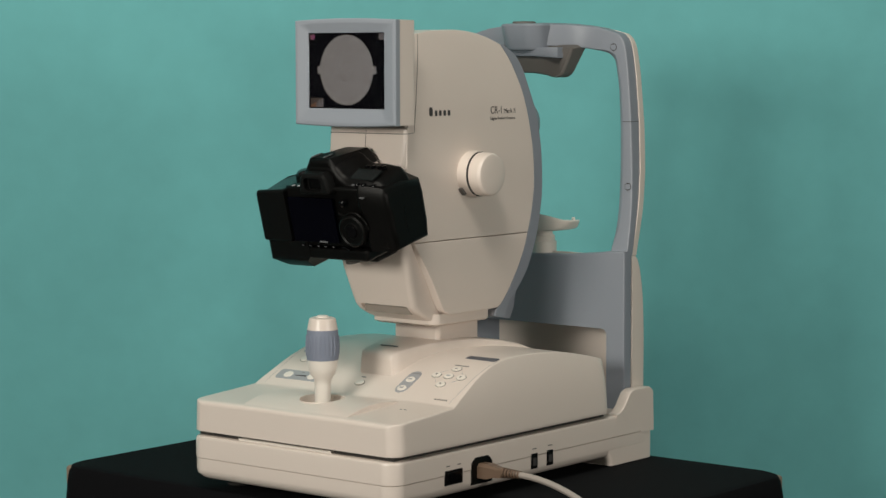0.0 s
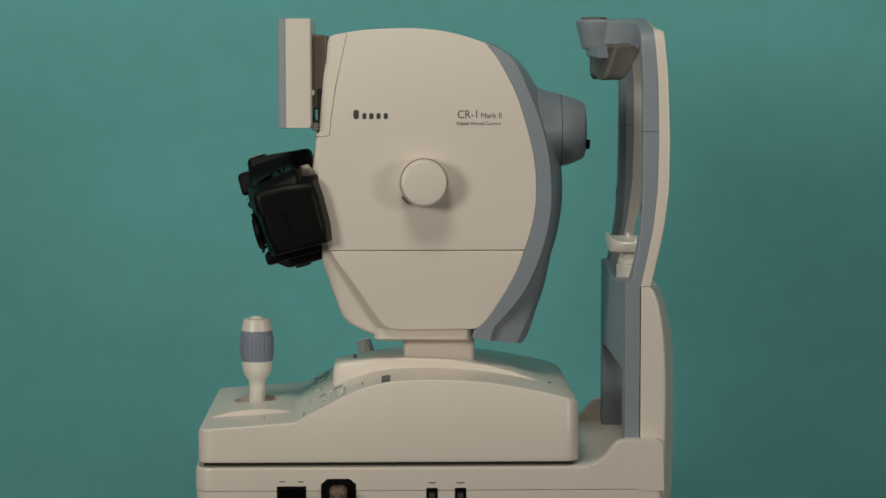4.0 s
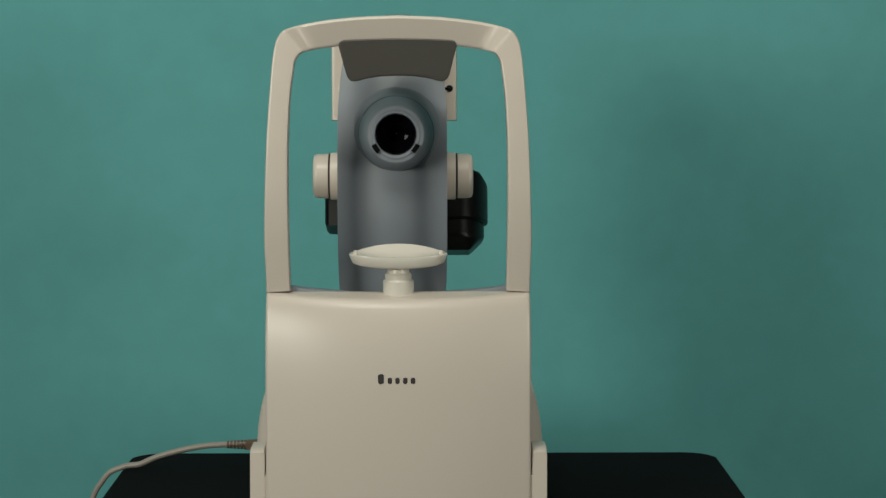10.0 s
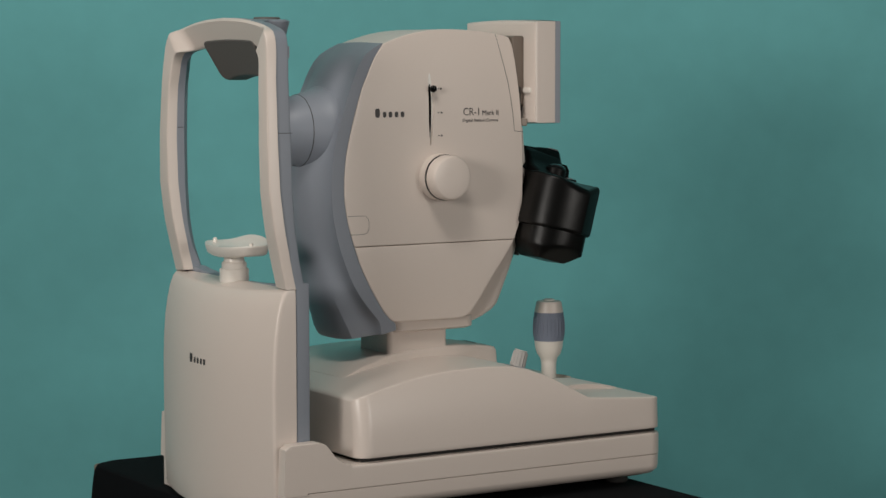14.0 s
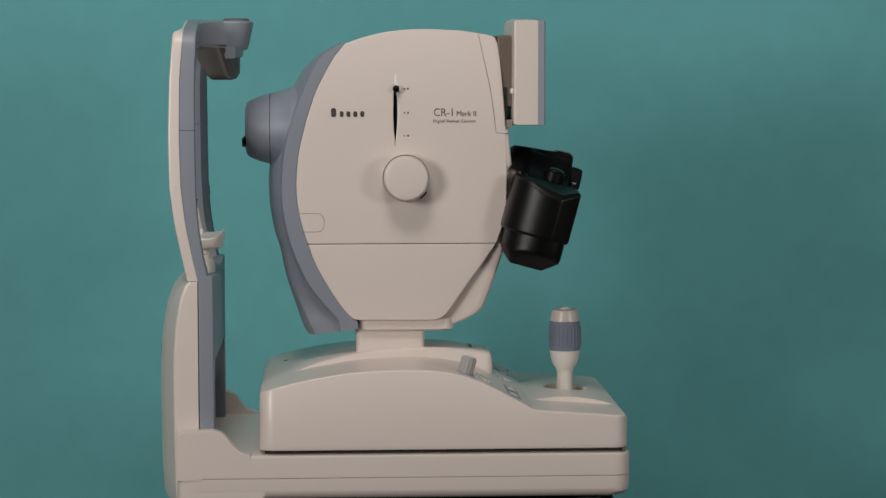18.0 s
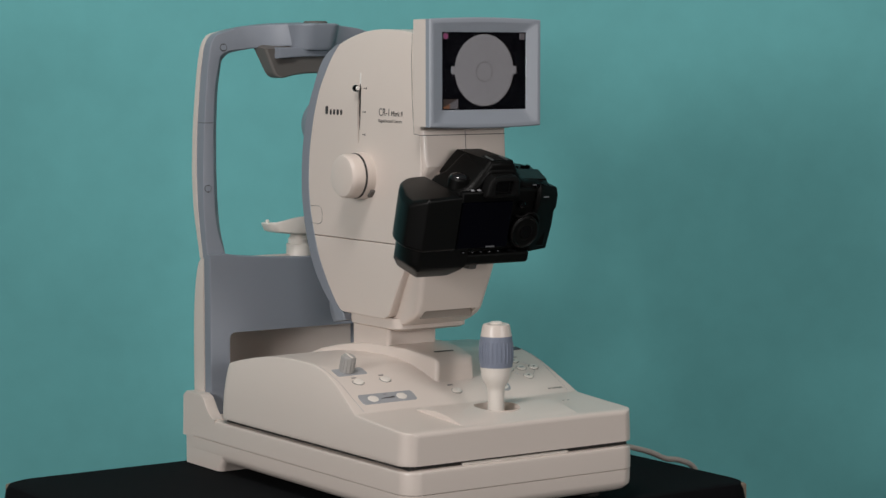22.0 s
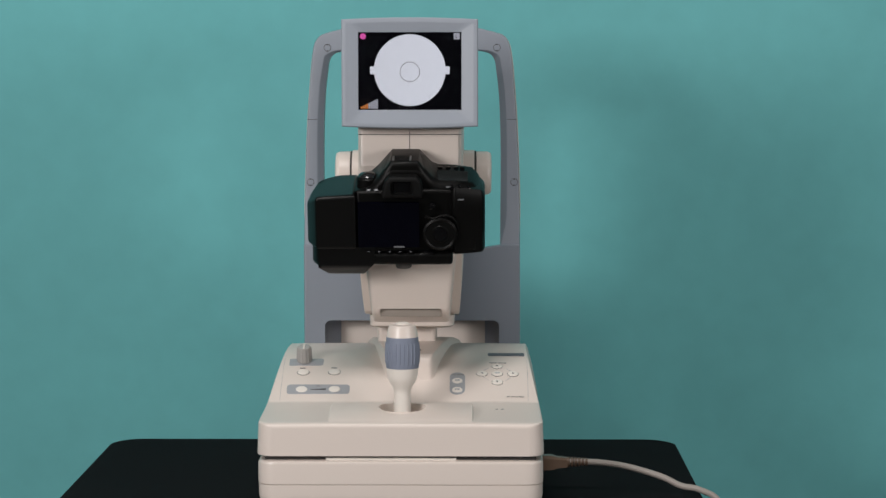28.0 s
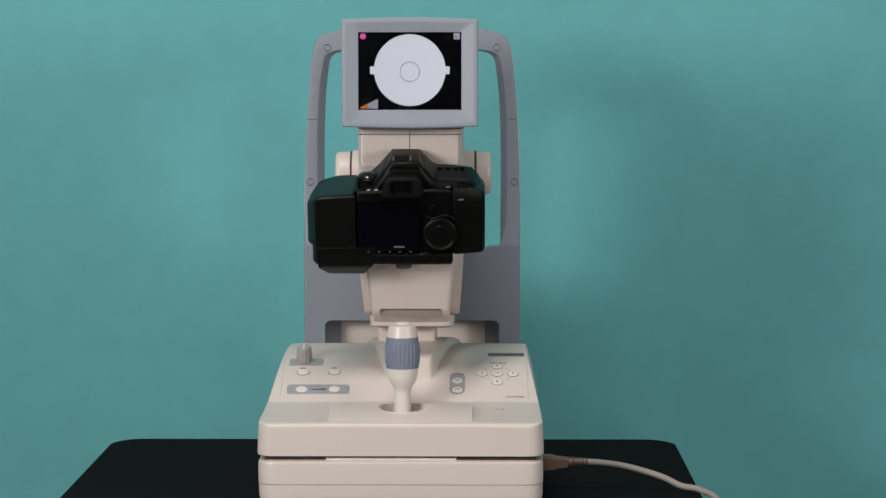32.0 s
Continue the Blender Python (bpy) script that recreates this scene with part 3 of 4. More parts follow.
def head_rest(root):
    line = [Vector(p) for p in HEADREST]
    half = smooth_line(line, 3, closed=False)
    path = [(p[0], p[1], p[2], p[3]) for p in half] + [(-p[0], p[1], -p[2], p[3]) for p in half[-2::-1]]
    for name, which, mat_, e in (("rest_frame_front", (0, 1), SLATE, 0.0025), ("rest_frame_back", (1, 2), IVORY, 0.0032)):
        rings = []
        for ox, oz, ix_, iz in path:
            yy = rest_y((oz + iz) / 2)
            y0, y1 = yy[which[0]], yy[which[1]]
            lean = max(0.0, min(1.0, (0.1010 - abs(ix_)) / 0.016)) if oz > 0.5 else 0.0
            lean = lean * lean * (3 - 2 * lean)
            up = max(0.0, min(1.0, (0.540 - oz) / 0.02)) * max(0.0, min(1.0, (oz - 0.262) / 0.03))
            split = y1 if which[0] == 0 else y0
            inner = split + (0.2548 - split) * lean
            y1 += (0.2705 - y1) * lean if which[0] == 1 else 0.0
            rear = y1 + (0.2600 - y1) * lean
            o, i = Vector((ox, oz)), Vector((ix_, iz))
            d = (i - o).normalized()
            if which[0] == 1:
                o = o - d * 0.0014 * max(0.0, min(1, (oz - 0.27) / 0.04)) * (1 if oz < 0.5 else max(0, (0.545 - oz) / 0.045))
            o2, i2 = o + d * e, i - d * e
            front = which[0] == 0
            if front:
                loop = [(o, y1), (o, y0 + e), (o + d * e * 0.3, y0 + e * 0.3), (o2, y0), (i - d * (0.0014 + 0.0078 * up), y0), (i - d * (0.0003 + 0.0070 * up), y0 + 0.0010), (i, y0 + 0.0015 + 0.0065 * up), (i, inner)]
            else:
                loop = [(o, y0), (o, y1 - e), (o + d * e * 0.3, y1 - e * 0.3), (o2, y1), (i2, rear + 0.002 * lean), (i - d * e * 0.3, rear - e * 0.3 * (1 - 0.6 * lean)), (i, rear - e * (1 - 0.4 * lean)), (i, inner)]
            rings.append([(q.x, y, q.y) for q, y in loop])
        part(name, loft(rings), mat_, root, "slate blue front half of the head rest arch" if which[0] == 0 else "ivory rear half of the head rest arch", 40)
    for x, z in ((-0.1095, 0.517), (0.1105, 0.517), (-0.1325, 0.3425), (0.133, 0.3425)):
        y = rest_y(z)[0]
        ring = part("screw_cover", lathe([(0.0048, y + 0.001), (0.0048, y - 0.0003), (0.0, y - 0.0004)], (x, 0, z), "y", 24), SEAM, root)
        part("screw_plug", lathe([(0.0042, y), (0.0041, y - 0.0007), (0.0, y - 0.0008)], (x, 0, z), "y", 24), SLATE, ring)
        for dz in (-0.0040, 0.0040):
            part("key_notch", rbox(x - 0.0009, x + 0.0009, y - 0.0010, y - 0.0002, z + dz - 0.0007, z + dz + 0.0007, 0), SEAM, ring)
    # boss and button over the forehead pad
    part("arch_boss", loft([[(x, y, z) for x, y in rounded_rect(-w, w, y0, 0.2535, 0.020, 6)] for w, y0, z in ((0.0245, 0.2050, 0.5128), (0.0275, 0.2015, 0.5140), (0.0285, 0.2000, 0.5170), (0.0320, 0.1940, 0.5445), (0.0312, 0.1945, 0.5460), (0.028, 0.1975, 0.5472))]), SLATE, root, "wedge-shaped slate boss on the arch")
    for s in (-1, 1):
        rings = []
        for k in range(12):
            u = k / 11
            x, yf, drop = 0.022 + 0.070 * u, 0.2530 - 0.0410 * (1 - u) ** 3.0, 0.0020 * ((0.022 + 0.070 * u) / 0.045) ** 2
            rings.append([(s * x, yb, z - drop * 0.8) for yb, z in ((0.2545, 0.520), (yf + 0.001, 0.520), (yf, 0.522), (yf - 0.0003, 0.534), (yf, 0.5462), (yf + 0.0012, 0.5474), (0.2545, 0.5480))])
        part("boss_fillet", loft(rings), SLATE, root, angle=60)
    part("top_button", lathe([(0.0150, 0.5465), (0.0150, 0.5490), (0.0135, 0.5500), (0.0, 0.5503)], (0, 0.2140, 0)), TAUPE, root)
    pts = [(0.0, 0.5256), (0.030, 0.5250), (0.0560, 0.5240), (0.0598, 0.5228), (0.0617, 0.5205), (0.0622, 0.516), (0.0550, 0.4867), (0.0532, 0.4826), (0.0503, 0.4799), (0.0465, 0.4790), (0.0416, 0.4798), (0.0337, 0.4822), (0.0178, 0.4844), (0.0, 0.4850)]
    outline = pts + [(-x, z) for x, z in pts[-2:0:-1]]
    pad = prism(outline, "y", 0.2095, 0.2636, 0.0022, 3)
    for v in pad.verts:
        down = max(0.0, 0.520 - v.co.z)
        if v.co.y > 0.25:
            v.co.y += -0.53 * down - 0.22 * down * (1 - (v.co.x / 0.05) ** 2)
        else:
            v.co.y += 2.4 * v.co.x ** 2 + 1.0 * max(0.0, abs(v.co.x) - 0.047) + 0.10 * max(0.0, 0.492 - v.co.z)
            v.co.z = min(v.co.z, 0.5155)
    part("forehead_pad", pad, TAUPE, root, "dark taupe forehead pad", 40)
    part("pad_holder", loft([[(x, 0.2060 + 2.6 * x * x + dy, z) for dy, z in ((0.012, 0.517), (0.0, 0.517), (0.0, 0.508 - 0.9 * x * x), (0.0012, 0.506 - 0.9 * x * x), (0.012, 0.506 - 0.9 * x * x))] for x in [0.0088 * k for k in range(-6, 7)]]), SLATE, root, "curved slate holder above the pad")
    for s in (-1, 1):
        part("arm_joint", rbox(*sorted((s * 0.1236, s * 0.1362)), 0.2551, 0.2724, 0.4237, 0.4243, 0), SEAM, root)
        part("arm_joint", rbox(*sorted((s * 0.1146, s * 0.1236)), 0.2640, 0.2724, 0.4237, 0.4243, 0), SEAM, root)
    # chin rest
    part("chin_post", lathe([(0.0165, 0.235), (0.0165, 0.2672), (0.0158, 0.2682), (0.0141, 0.2684), (0.0141, 0.2745), (0.0118, 0.2765), (0.0108, 0.2835), (0.0108, 0.29)], (0.0, 0.2575, 0)), WHITE, root)
    rings = []
    for shell_in in (False, True):
        steps = (0.30, 0.55, 0.80, 0.93, 1.0) if not shell_in else (0.985, 0.93, 0.82, 0.62, 0.38, 0.12)
        for f in steps:
            ring = []
            for i in range(48):
                c, n = math.cos(2 * math.pi * i / 48), math.sin(2 * math.pi * i / 48)
                ex, ey = math.copysign(abs(c) ** 0.60, c), math.copysign(abs(n) ** 0.66, n)
                deep = 0.0265 if n < 0 else 0.0245 * (1 - 0.18 * ex * ex)
                x, y = 0.0525 * ex * f, 0.2560 + deep * ey * f
                brim = 0.2965 + 0.0085 * max(0.0, -ey) ** 1.5 * (1 - ex * ex) - 0.0030 * max(0.0, ey) * (1 - ex * ex)
                if shell_in:
                    z = 0.2905 + (brim + 0.0010 - 0.2905) * f ** 2.2 - (0.0006 if f > 0.98 else 0)
                else:
                    z = 0.2815 + 0.0035 * ex * ex * f + (0.0 if f < 0.85 else (0.0022 if f < 0.95 else (brim - 0.2815) * 0.70))
                ring.append((x, y, z))
            rings.append(ring)
    cup = part("chin_rest", loft(rings), WHITE, root, "glossy white chin rest cup with a raised rim", 50)
    for s in (-1, 1):
        part("pin", lathe([(0.0024, 0.290), (0.0024, 0.2995), (0.0012, 0.3002)], (s * 0.0455, 0.2590, 0), n=12), WHITE, cup)


def head_half(y, z):
    h = 0.0608
    if z > 0.425:
        h -= 0.0095 * ((z - 0.425) / 0.095) ** 2
    if z < 0.29:
        h -= 0.005 * ((0.29 - z) / 0.09) ** 2
    if y < -0.02:
        h -= 0.0018 * ((-0.02 - y) / 0.08) ** 2
    return h


def lay_on_side(ob, s, face):
    """Bends flat print onto the curved side cover."""
    for v in ob.data.vertices:
        v.co.x = HX + s * (head_half(v.co.y, v.co.z) + 0.00012) + (v.co.x - face)
    return ob


def shell(outline, s, back=0.0003):
    """One side cover: a domed plate with rounded rim, on the side s of the head."""
    cy = sum(p[0] for p in outline) / len(outline)
    cz = sum(p[1] for p in outline) / len(outline)
    rings = []
    for f, off, drop in ((1.0, 0.0, None), (1.0, 0.0, 0.0016), (1.0, -0.0002, 0.0009), (1.0, -0.0006, 0.0003), (1.0, -0.0014, 0.0), (0.9, 0, 0), (0.7, 0, 0), (0.5, 0, 0), (0.25, 0, 0), (0.02, 0, 0)):
        ring = []
        for y, z in outline:
            v = Vector((y - cy, z - cz))
            v = v * f + v.normalized() * off
            yy, zz = cy + v.x, cz + v.y
            x = back if drop is None else head_half(yy, zz) - drop
            ring.append((HX + s * x, yy, zz))
        rings.append(ring)
    return loft(rings)


REAR = [(0.088, 0.5203), (0.101, 0.504), (0.1108, 0.4865), (0.1207, 0.4671), (0.1286, 0.4445), (0.1352, 0.4218), (0.1412, 0.3958), (0.144, 0.3697), (0.1441, 0.3469), (0.1417, 0.3273), (0.1372, 0.3077)]
SEAMZ = 0.2895
KNOBOUT = {1: 0.0008, -1: -0.0014}  # how far the knob of each side stands out


def head(root):
    top = smooth_line([(-0.080, 0.5300), (-0.062, 0.5332), (-0.04, 0.5358), (0.004, 0.5372), (0.04, 0.5340), (0.069, 0.5270), (0.088, 0.5203)], 4, closed=False)
    rear_up = smooth_line(REAR + [(0.1314, SEAMZ + 0.0003)], 3, closed=False)
    front_up = [(-0.0868, SEAMZ + 0.0003), (-0.0945, 0.31), (-0.0985, 0.335), (-0.0992, 0.37), (-0.0988, 0.40), (-0.0975, 0.425), (-0.0950, 0.46), (-0.0915, 0.50), (-0.0890, 0.520), (-0.0860, 0.5275)]
    up = [(v.x, v.y) for v in top] + [(v.x, v.y) for v in rear_up[1:]] + front_up
    rear_low = smooth_line([(0.1312, SEAMZ - 0.0003), (0.1244, 0.2703), (0.1154, 0.2519), (0.1037, 0.2321), (0.0927, 0.2155), (0.0825, 0.2040), (0.0770, 0.2008)], 4, closed=False)
    low = [(v.x, v.y) for v in rear_low] + [(v.x, v.y) for v in smooth_line([(0.07, 0.2003), (0.03, 0.1998), (-0.010, 0.200), (-0.022, 0.2025), (-0.031, 0.210), (-0.054, 0.244), (-0.074, 0.271)], 4, closed=False)] + [(-0.0862, SEAMZ - 0.0003)]
    covers = {}
    for s in (-1, 1):
        side = part("side_cover", shell(up, s), IVORY, root, "tall rounded ivory side cover", 40)
        covers[s] = side
        part("lower_side_cover", shell(low, s), IVORY, root, "lower ivory side cover", 40)
        # wide strip behind the monitor, parted by a fine joint
        x = head_half(0, 0.45)
        seam = [(-0.0665, 0.5315), (-0.072, 0.505), (-0.079, 0.473), (-0.084, 0.44), (-0.0862, 0.418), (-0.0985, 0.4166)]
        for a, b in zip(seam, seam[1:]):
            part("cover_seam", tube([(HX + s * (head_half(p[0], p[1]) - 0.00005), p[0], p[1]) for p in (a, ((a[0] + b[0]) / 2, (a[1] + b[1]) / 2), b)], 0.00028, 6, 2), SEAM, side)
        mat3 = Matrix(((0, 0, s, 0), (s, 0, 0, 0), (0, 1, 0, 0), (0, 0, 0, 1)))
        face = HX + s * (head_half(0, 0.441) + 0.0001)
        ym = -0.039 if s > 0 else 0.0835
        for ob in logo(side, Matrix.Translation((face, ym, 0.4405)) @ mat3, 0.041):
            lay_on_side(ob, s, face)
        yt = 0.0565 if s > 0 else -0.0145
        for text, size, dy, z, width in (("CR-1", 0.0128, 0.0, 0.4372, 0.0215), ("Mark II", 0.0085, 0.0262, 0.4372, 0.0225), ("Digital Retinal Camera", 0.0050, -0.001, 0.4298, 0.0490)):
            lay_on_side(lettering("model_mark", text, size, Matrix.Translation((face, yt + s * dy, z)) @ mat3, side, width=width), s, face)
        # focus knob
        x += KNOBOUT[s]
        k = part("focus_knob", lathe([(0.0275, s * (x - 0.012)), (0.0275, s * (x - 0.004)), (0.0275, s * (x + 0.012)), (0.0269, s * (x + 0.013)), (0.0258, s * (x + 0.013))], (HX, 0.0185, 0.3665), "x", 48), IVORY, root, "round ivory side knob")
        deep = 0.0070 if s < 0 else 0.0050
        tab = [(0.0185 + r * math.cos(a), 0.3665 + r * math.sin(a)) for r, a in [(0.0268, 3.75 + 0.06 * i) for i in range(7)] + [(0.0303, 4.11 - 0.06 * i) for i in range(7)]]
        part("pointer_tab", prism(tab, "x", *sorted((HX + s * (x - 0.002), HX + s * (x + deep)))), TAUPE, k)
        part("groove", lathe([(0.0266, s * (x + 0.0128)), (0.0266, s * (x + 0.0150))], (HX, 0.0185, 0.3665), "x", 48), SEAM, k)
        rings = []
        for r, d, rib in ((0.0246, 0.0148, 0), (0.0259, 0.0155, 0), (0.0260, 0.0170, 1), (0.0258, 0.0275, 1), (0.0255, 0.0292, 0), (0.0238, 0.0322, 0), (0.0205, 0.0332, 0), (0.010, 0.0335, 0), (0.0005, 0.0335, 0)):
            rings.append([(HX + s * (x + d), 0.0185 + (r - rib * 0.00035 * (i % 2)) * math.cos(math.pi * i / 60), 0.3665 + (r - rib * 0.00035 * (i % 2)) * math.sin(math.pi * i / 60)) for i in range(120)])
        part("knob_cap", loft(rings), IVORY, k, "finely ribbed knob cap", 40)
    # slot with slider, on one side only
    xs = HX - head_half(0, 0.44)
    almond = [(v.x, v.y) for v in smooth_line([(0.0300, 0.4025), (0.0268, 0.423), (0.0254, 0.442), (0.0262, 0.463), (0.0292, 0.486), (0.0318, 0.478), (0.0326, 0.44), (0.0318, 0.418)], 3)]
    cut(covers[-1], prism(almond, "x", xs - 0.004, xs + 0.0034))
    sl = part("slider_recess", prism(almond, "x", xs + 0.0032, xs + 0.0045), INSERT, root, "pale floor of the almond-shaped slider slot")
    part("slit", prism([(0.0300, 0.409), (0.0283, 0.425), (0.0278, 0.442), (0.0282, 0.458), (0.0300, 0.474), (0.0317, 0.470), (0.0322, 0.44), (0.0316, 0.420)], "x", xs + 0.0024, xs + 0.0036), GLOSS, sl)
    part("slider_tip", lathe([(0.0004, 0.0247), (0.0022, 0.0253), (0.0036, 0.0267), (0.0042, 0.0290), (0.0036, 0.0313), (0.0022, 0.0327), (0.0004, 0.0333)], (xs - 0.0040, 0, 0.4685), "y", 24), GLOSS, sl)
    part("slider_stem", lathe([(0.0016, xs + 0.003), (0.0016, xs - 0.002)], (0, 0.029, 0.4685), "x", 12), GLOSS, sl)
    part("slider_face", lathe([(0.0025, 0.0258), (0.0025, 0.0243), (0.0018, 0.0240), (0.0, 0.0240)], (xs - 0.0040, 0, 0.4685), "y", 20), INSERT, sl, "white dot facing the operator")
    for z in (0.4685, 0.441, 0.4145):
        for y, h in ((0.0195, 0.0006), (0.0155, 0.0011)):
            xm = HX - head_half(y, z)
            part("scale_mark", rbox(xm - 0.0003, xm + 0.001, y - 0.001, y + 0.001, z - h, z + h, 0), INK, sl)
    # small oval hatch line beside the slate edge
    oval = [(0.140, 0.325), (0.120, 0.325), (0.1155, 0.3232), (0.1130, 0.3190), (0.1125, 0.3145), (0.1130, 0.310), (0.1155, 0.3058), (0.120, 0.304), (0.138, 0.304)]
    part("hatch_line", tube([(HX - head_half(y, z) + 0.0001, y, z) for y, z in oval], 0.0003, 5, 3), INK, root)
    # core with the front fascia
    prof = [(0.4215, -0.1015, 0.0600), (0.408, -0.1025, 0.0598), (0.392, -0.104, 0.0590), (0.381, -0.1055, 0.0582), (0.374, -0.101, 0.0575), (0.355, -0.095, 0.0570), (0.332, -0.0945, 0.0560), (0.30, -0.0965, 0.0545), (0.278, -0.0955, 0.0530),
            (0.25, -0.0865, 0.0505), (0.225, -0.0775, 0.0478), (0.213, -0.0725, 0.0468), (0.206, -0.0655, 0.0462), (0.1985, -0.052, 0.0455), (0.1925, -0.036, 0.0445), (0.188, -0.02, 0.043)]
    rings = []
    for z, y, w in prof + [(0.4171, -0.10195, 0.06010), (0.4163, -0.1020, 0.06010)]:
        w = min(w, head_half(y + 0.012, z) - 0.0006) + (0.0001 if abs(z - 0.4167) < 0.001 else 0)
        half = [(w - 0.008, 0.07), (w - 0.0004, y + 0.030), (w, y + 0.010), (w - 0.0008, y + 0.004), (w - 0.0032, y + 0.0009), (w - 0.0075, y)]
        ring = [(HX + a, b, z) for a, b in half] + [(HX, y - 0.0005, z)] + [(HX - a, b, z) for a, b in half[::-1]]
        rings.append(ring)
    part("fascia_joint", loft(rings[-2:]), SEAM, root)
    rings = rings[:-2]
    fa = part("front_fascia", loft(rings), IVORY, root, "ivory front of the head with a hand slot", 40)
    cut(fa, rbox(HX - 0.036, HX + 0.036, -0.10, -0.060, 0.2035, 0.213, 0.002))
    part("slot_lining", rbox(HX - 0.0355, HX + 0.0355, -0.064, -0.058, 0.203, 0.2135, 0), BRACKET, root)
    part("fascia_joint", tube([(HX, -0.1055, 0.385), (HX, -0.1044, 0.392), (HX, -0.1029, 0.408), (HX, -0.1020, 0.4205)], 0.0004, 6, 3), SEAM, root)
    part("skirt", loft([[(HX + x, y, z) for x, y in rounded_rect(-0.05 + i, 0.05 - i, -0.038 + i, 0.0732, 0.012)] for i, z in ((0.004, 0.1865), (0.0, 0.189), (0.0, 0.201))]), IVORY, root)
    # slate rear body: a flat rim beside the covers, a soft hollow, a rounded back and a flared foot
    rim = REAR + [(0.1308, 0.288), (0.1244, 0.2703), (0.1154, 0.2519), (0.1037, 0.2321), (0.0927, 0.2155), (0.0812, 0.2032), (0.0745, 0.1985), (0.0735, 0.1905)]
    ridge = [(0.0898, 0.5209), (0.112, 0.5085), (0.1245, 0.492), (0.1345, 0.469), (0.144, 0.4465), (0.1515, 0.4235), (0.1578, 0.3965), (0.1604, 0.3697), (0.1609, 0.3455), (0.1592, 0.3274), (0.1552, 0.306),
             (0.1491, 0.2848), (0.142, 0.2665), (0.1328, 0.247), (0.1215, 0.2303), (0.1075, 0.214), (0.0985, 0.2045), (0.0950, 0.1975), (0.0930, 0.1868)]
    back = [(0.0935, 0.5222), (0.1142, 0.5106), (0.130, 0.498), (0.1442, 0.4775), (0.157, 0.452), (0.166, 0.427), (0.1735, 0.398), (0.1772, 0.3697), (0.1772, 0.343), (0.1752, 0.3234), (0.1706, 0.300),
            (0.1645, 0.281), (0.1605, 0.2605), (0.1551, 0.2396), (0.1492, 0.2227), (0.1435, 0.205), (0.139, 0.192), (0.136, 0.1856), (0.1325, 0.1808)]
    rings = []
    hollow = ((0.02, 0.985), (0.05, 0.92), (0.09, 0.84), (0.15, 0.755), (0.25, 0.675), (0.39, 0.595), (0.57, 0.50), (0.76, 0.39), (0.91, 0.24), (0.98, 0.12), (1.0, 0.0))
    flare = ((0.02, 0.99), (0.05, 0.955), (0.09, 0.905), (0.15, 0.86), (0.25, 0.825), (0.39, 0.80), (0.57, 0.775), (0.76, 0.72), (0.91, 0.56), (0.98, 0.30), (1.0, 0.0))
    lines = [smooth_line(c, 2, closed=False) for c in (rim, ridge, back)]
    for i, (p, g, q) in enumerate(zip(*lines)):
        h = head_half(p.x, p.y) - 0.0003
        k = max(0.0, min(1.0, (i - 20) / 12))
        right = [(HX + h * 0.985, p.x, p.y), (HX + h, p.x + (g.x - p.x) * 0.06, p.y + (g.y - p.y) * 0.06), (HX + h * 1.003, p.x + (g.x - p.x) * 0.5, p.y + (g.y - p.y) * 0.5), (HX + h * 1.003, g.x, g.y)]
        for (f, w), (_, w2) in zip(hollow, flare):
            right.append((HX + h * (w + (w2 - w) * k), g.x + (q.x - g.x) * f, g.y + (q.y - g.y) * f))
        rings.append(right + [(2 * HX - x, y, z) for x, y, z in right[-2::-1]])
    part("rear_body", loft(rings), SLATE, root, "slate blue rounded rear body with a flared foot", 24)
    # lens snout
    o = (0.0030, -0.0020, 0.4213)
    part("lens_cone", lathe([(0.0515, 0.140), (0.0505, 0.1495), (0.0480, 0.1545), (0.0457, 0.161), (0.0435, 0.1685), (0.0415, 0.1765), (0.0412, 0.1775), (0.0378, 0.190), (0.0345, 0.198), (0.0325, 0.2025), (0.0305, 0.2045), (0.0270, 0.2050)], o, "y", 56, cap=False), SLATE, root, "slate blue lens snout")
    part("cone_joint", lathe([(0.0413, 0.1763), (0.0416, 0.1767), (0.0416, 0.1771), (0.0411, 0.1775)], o, "y", 56, cap=False), SEAM, root)
    part("lens_rim", lathe([(0.0275, 0.2048), (0.0255, 0.2060), (0.0232, 0.2058), (0.0222, 0.2040), (0.0215, 0.190), (0.0205, 0.176)], o, "y", 56, cap=False), SLATE, root)
    part("lens_barrel", lathe([(0.0221, 0.2035), (0.0213, 0.190), (0.0205, 0.180), (0.0195, 0.1795)], o, "y", 48, cap=False), BLACK, root)
    part("objective_lens", lathe([(0.0207, 0.1830), (0.0140, 0.1815), (0.0098, 0.1800), (0.0088, 0.1775), (0.0074, 0.1749), (0.0050, 0.1728), (0.0025, 0.1716), (0.0004, 0.1712)], o, "y", 48, cap=False), LENS, root, "dark objective lens")
    for s in (-1, 1):
        lamp = tube([(o[0] + s * 0.0262 * math.cos(a), 0.2052, o[2] - 0.0262 * math.sin(a)) for a in (0.42, 0.55, 0.68, 0.8)], 0.0028, 8, 3)
        part("sensor_window", lamp, BLACK, root)
    # neck
    part("neck", loft([[(x, y, z) for x, y in rounded_rect(-0.0345, 0.0356, -0.004, 0.0762, 0.006)] for z in (0.150, 0.190)]), IVORY, root)
    monitor(root)


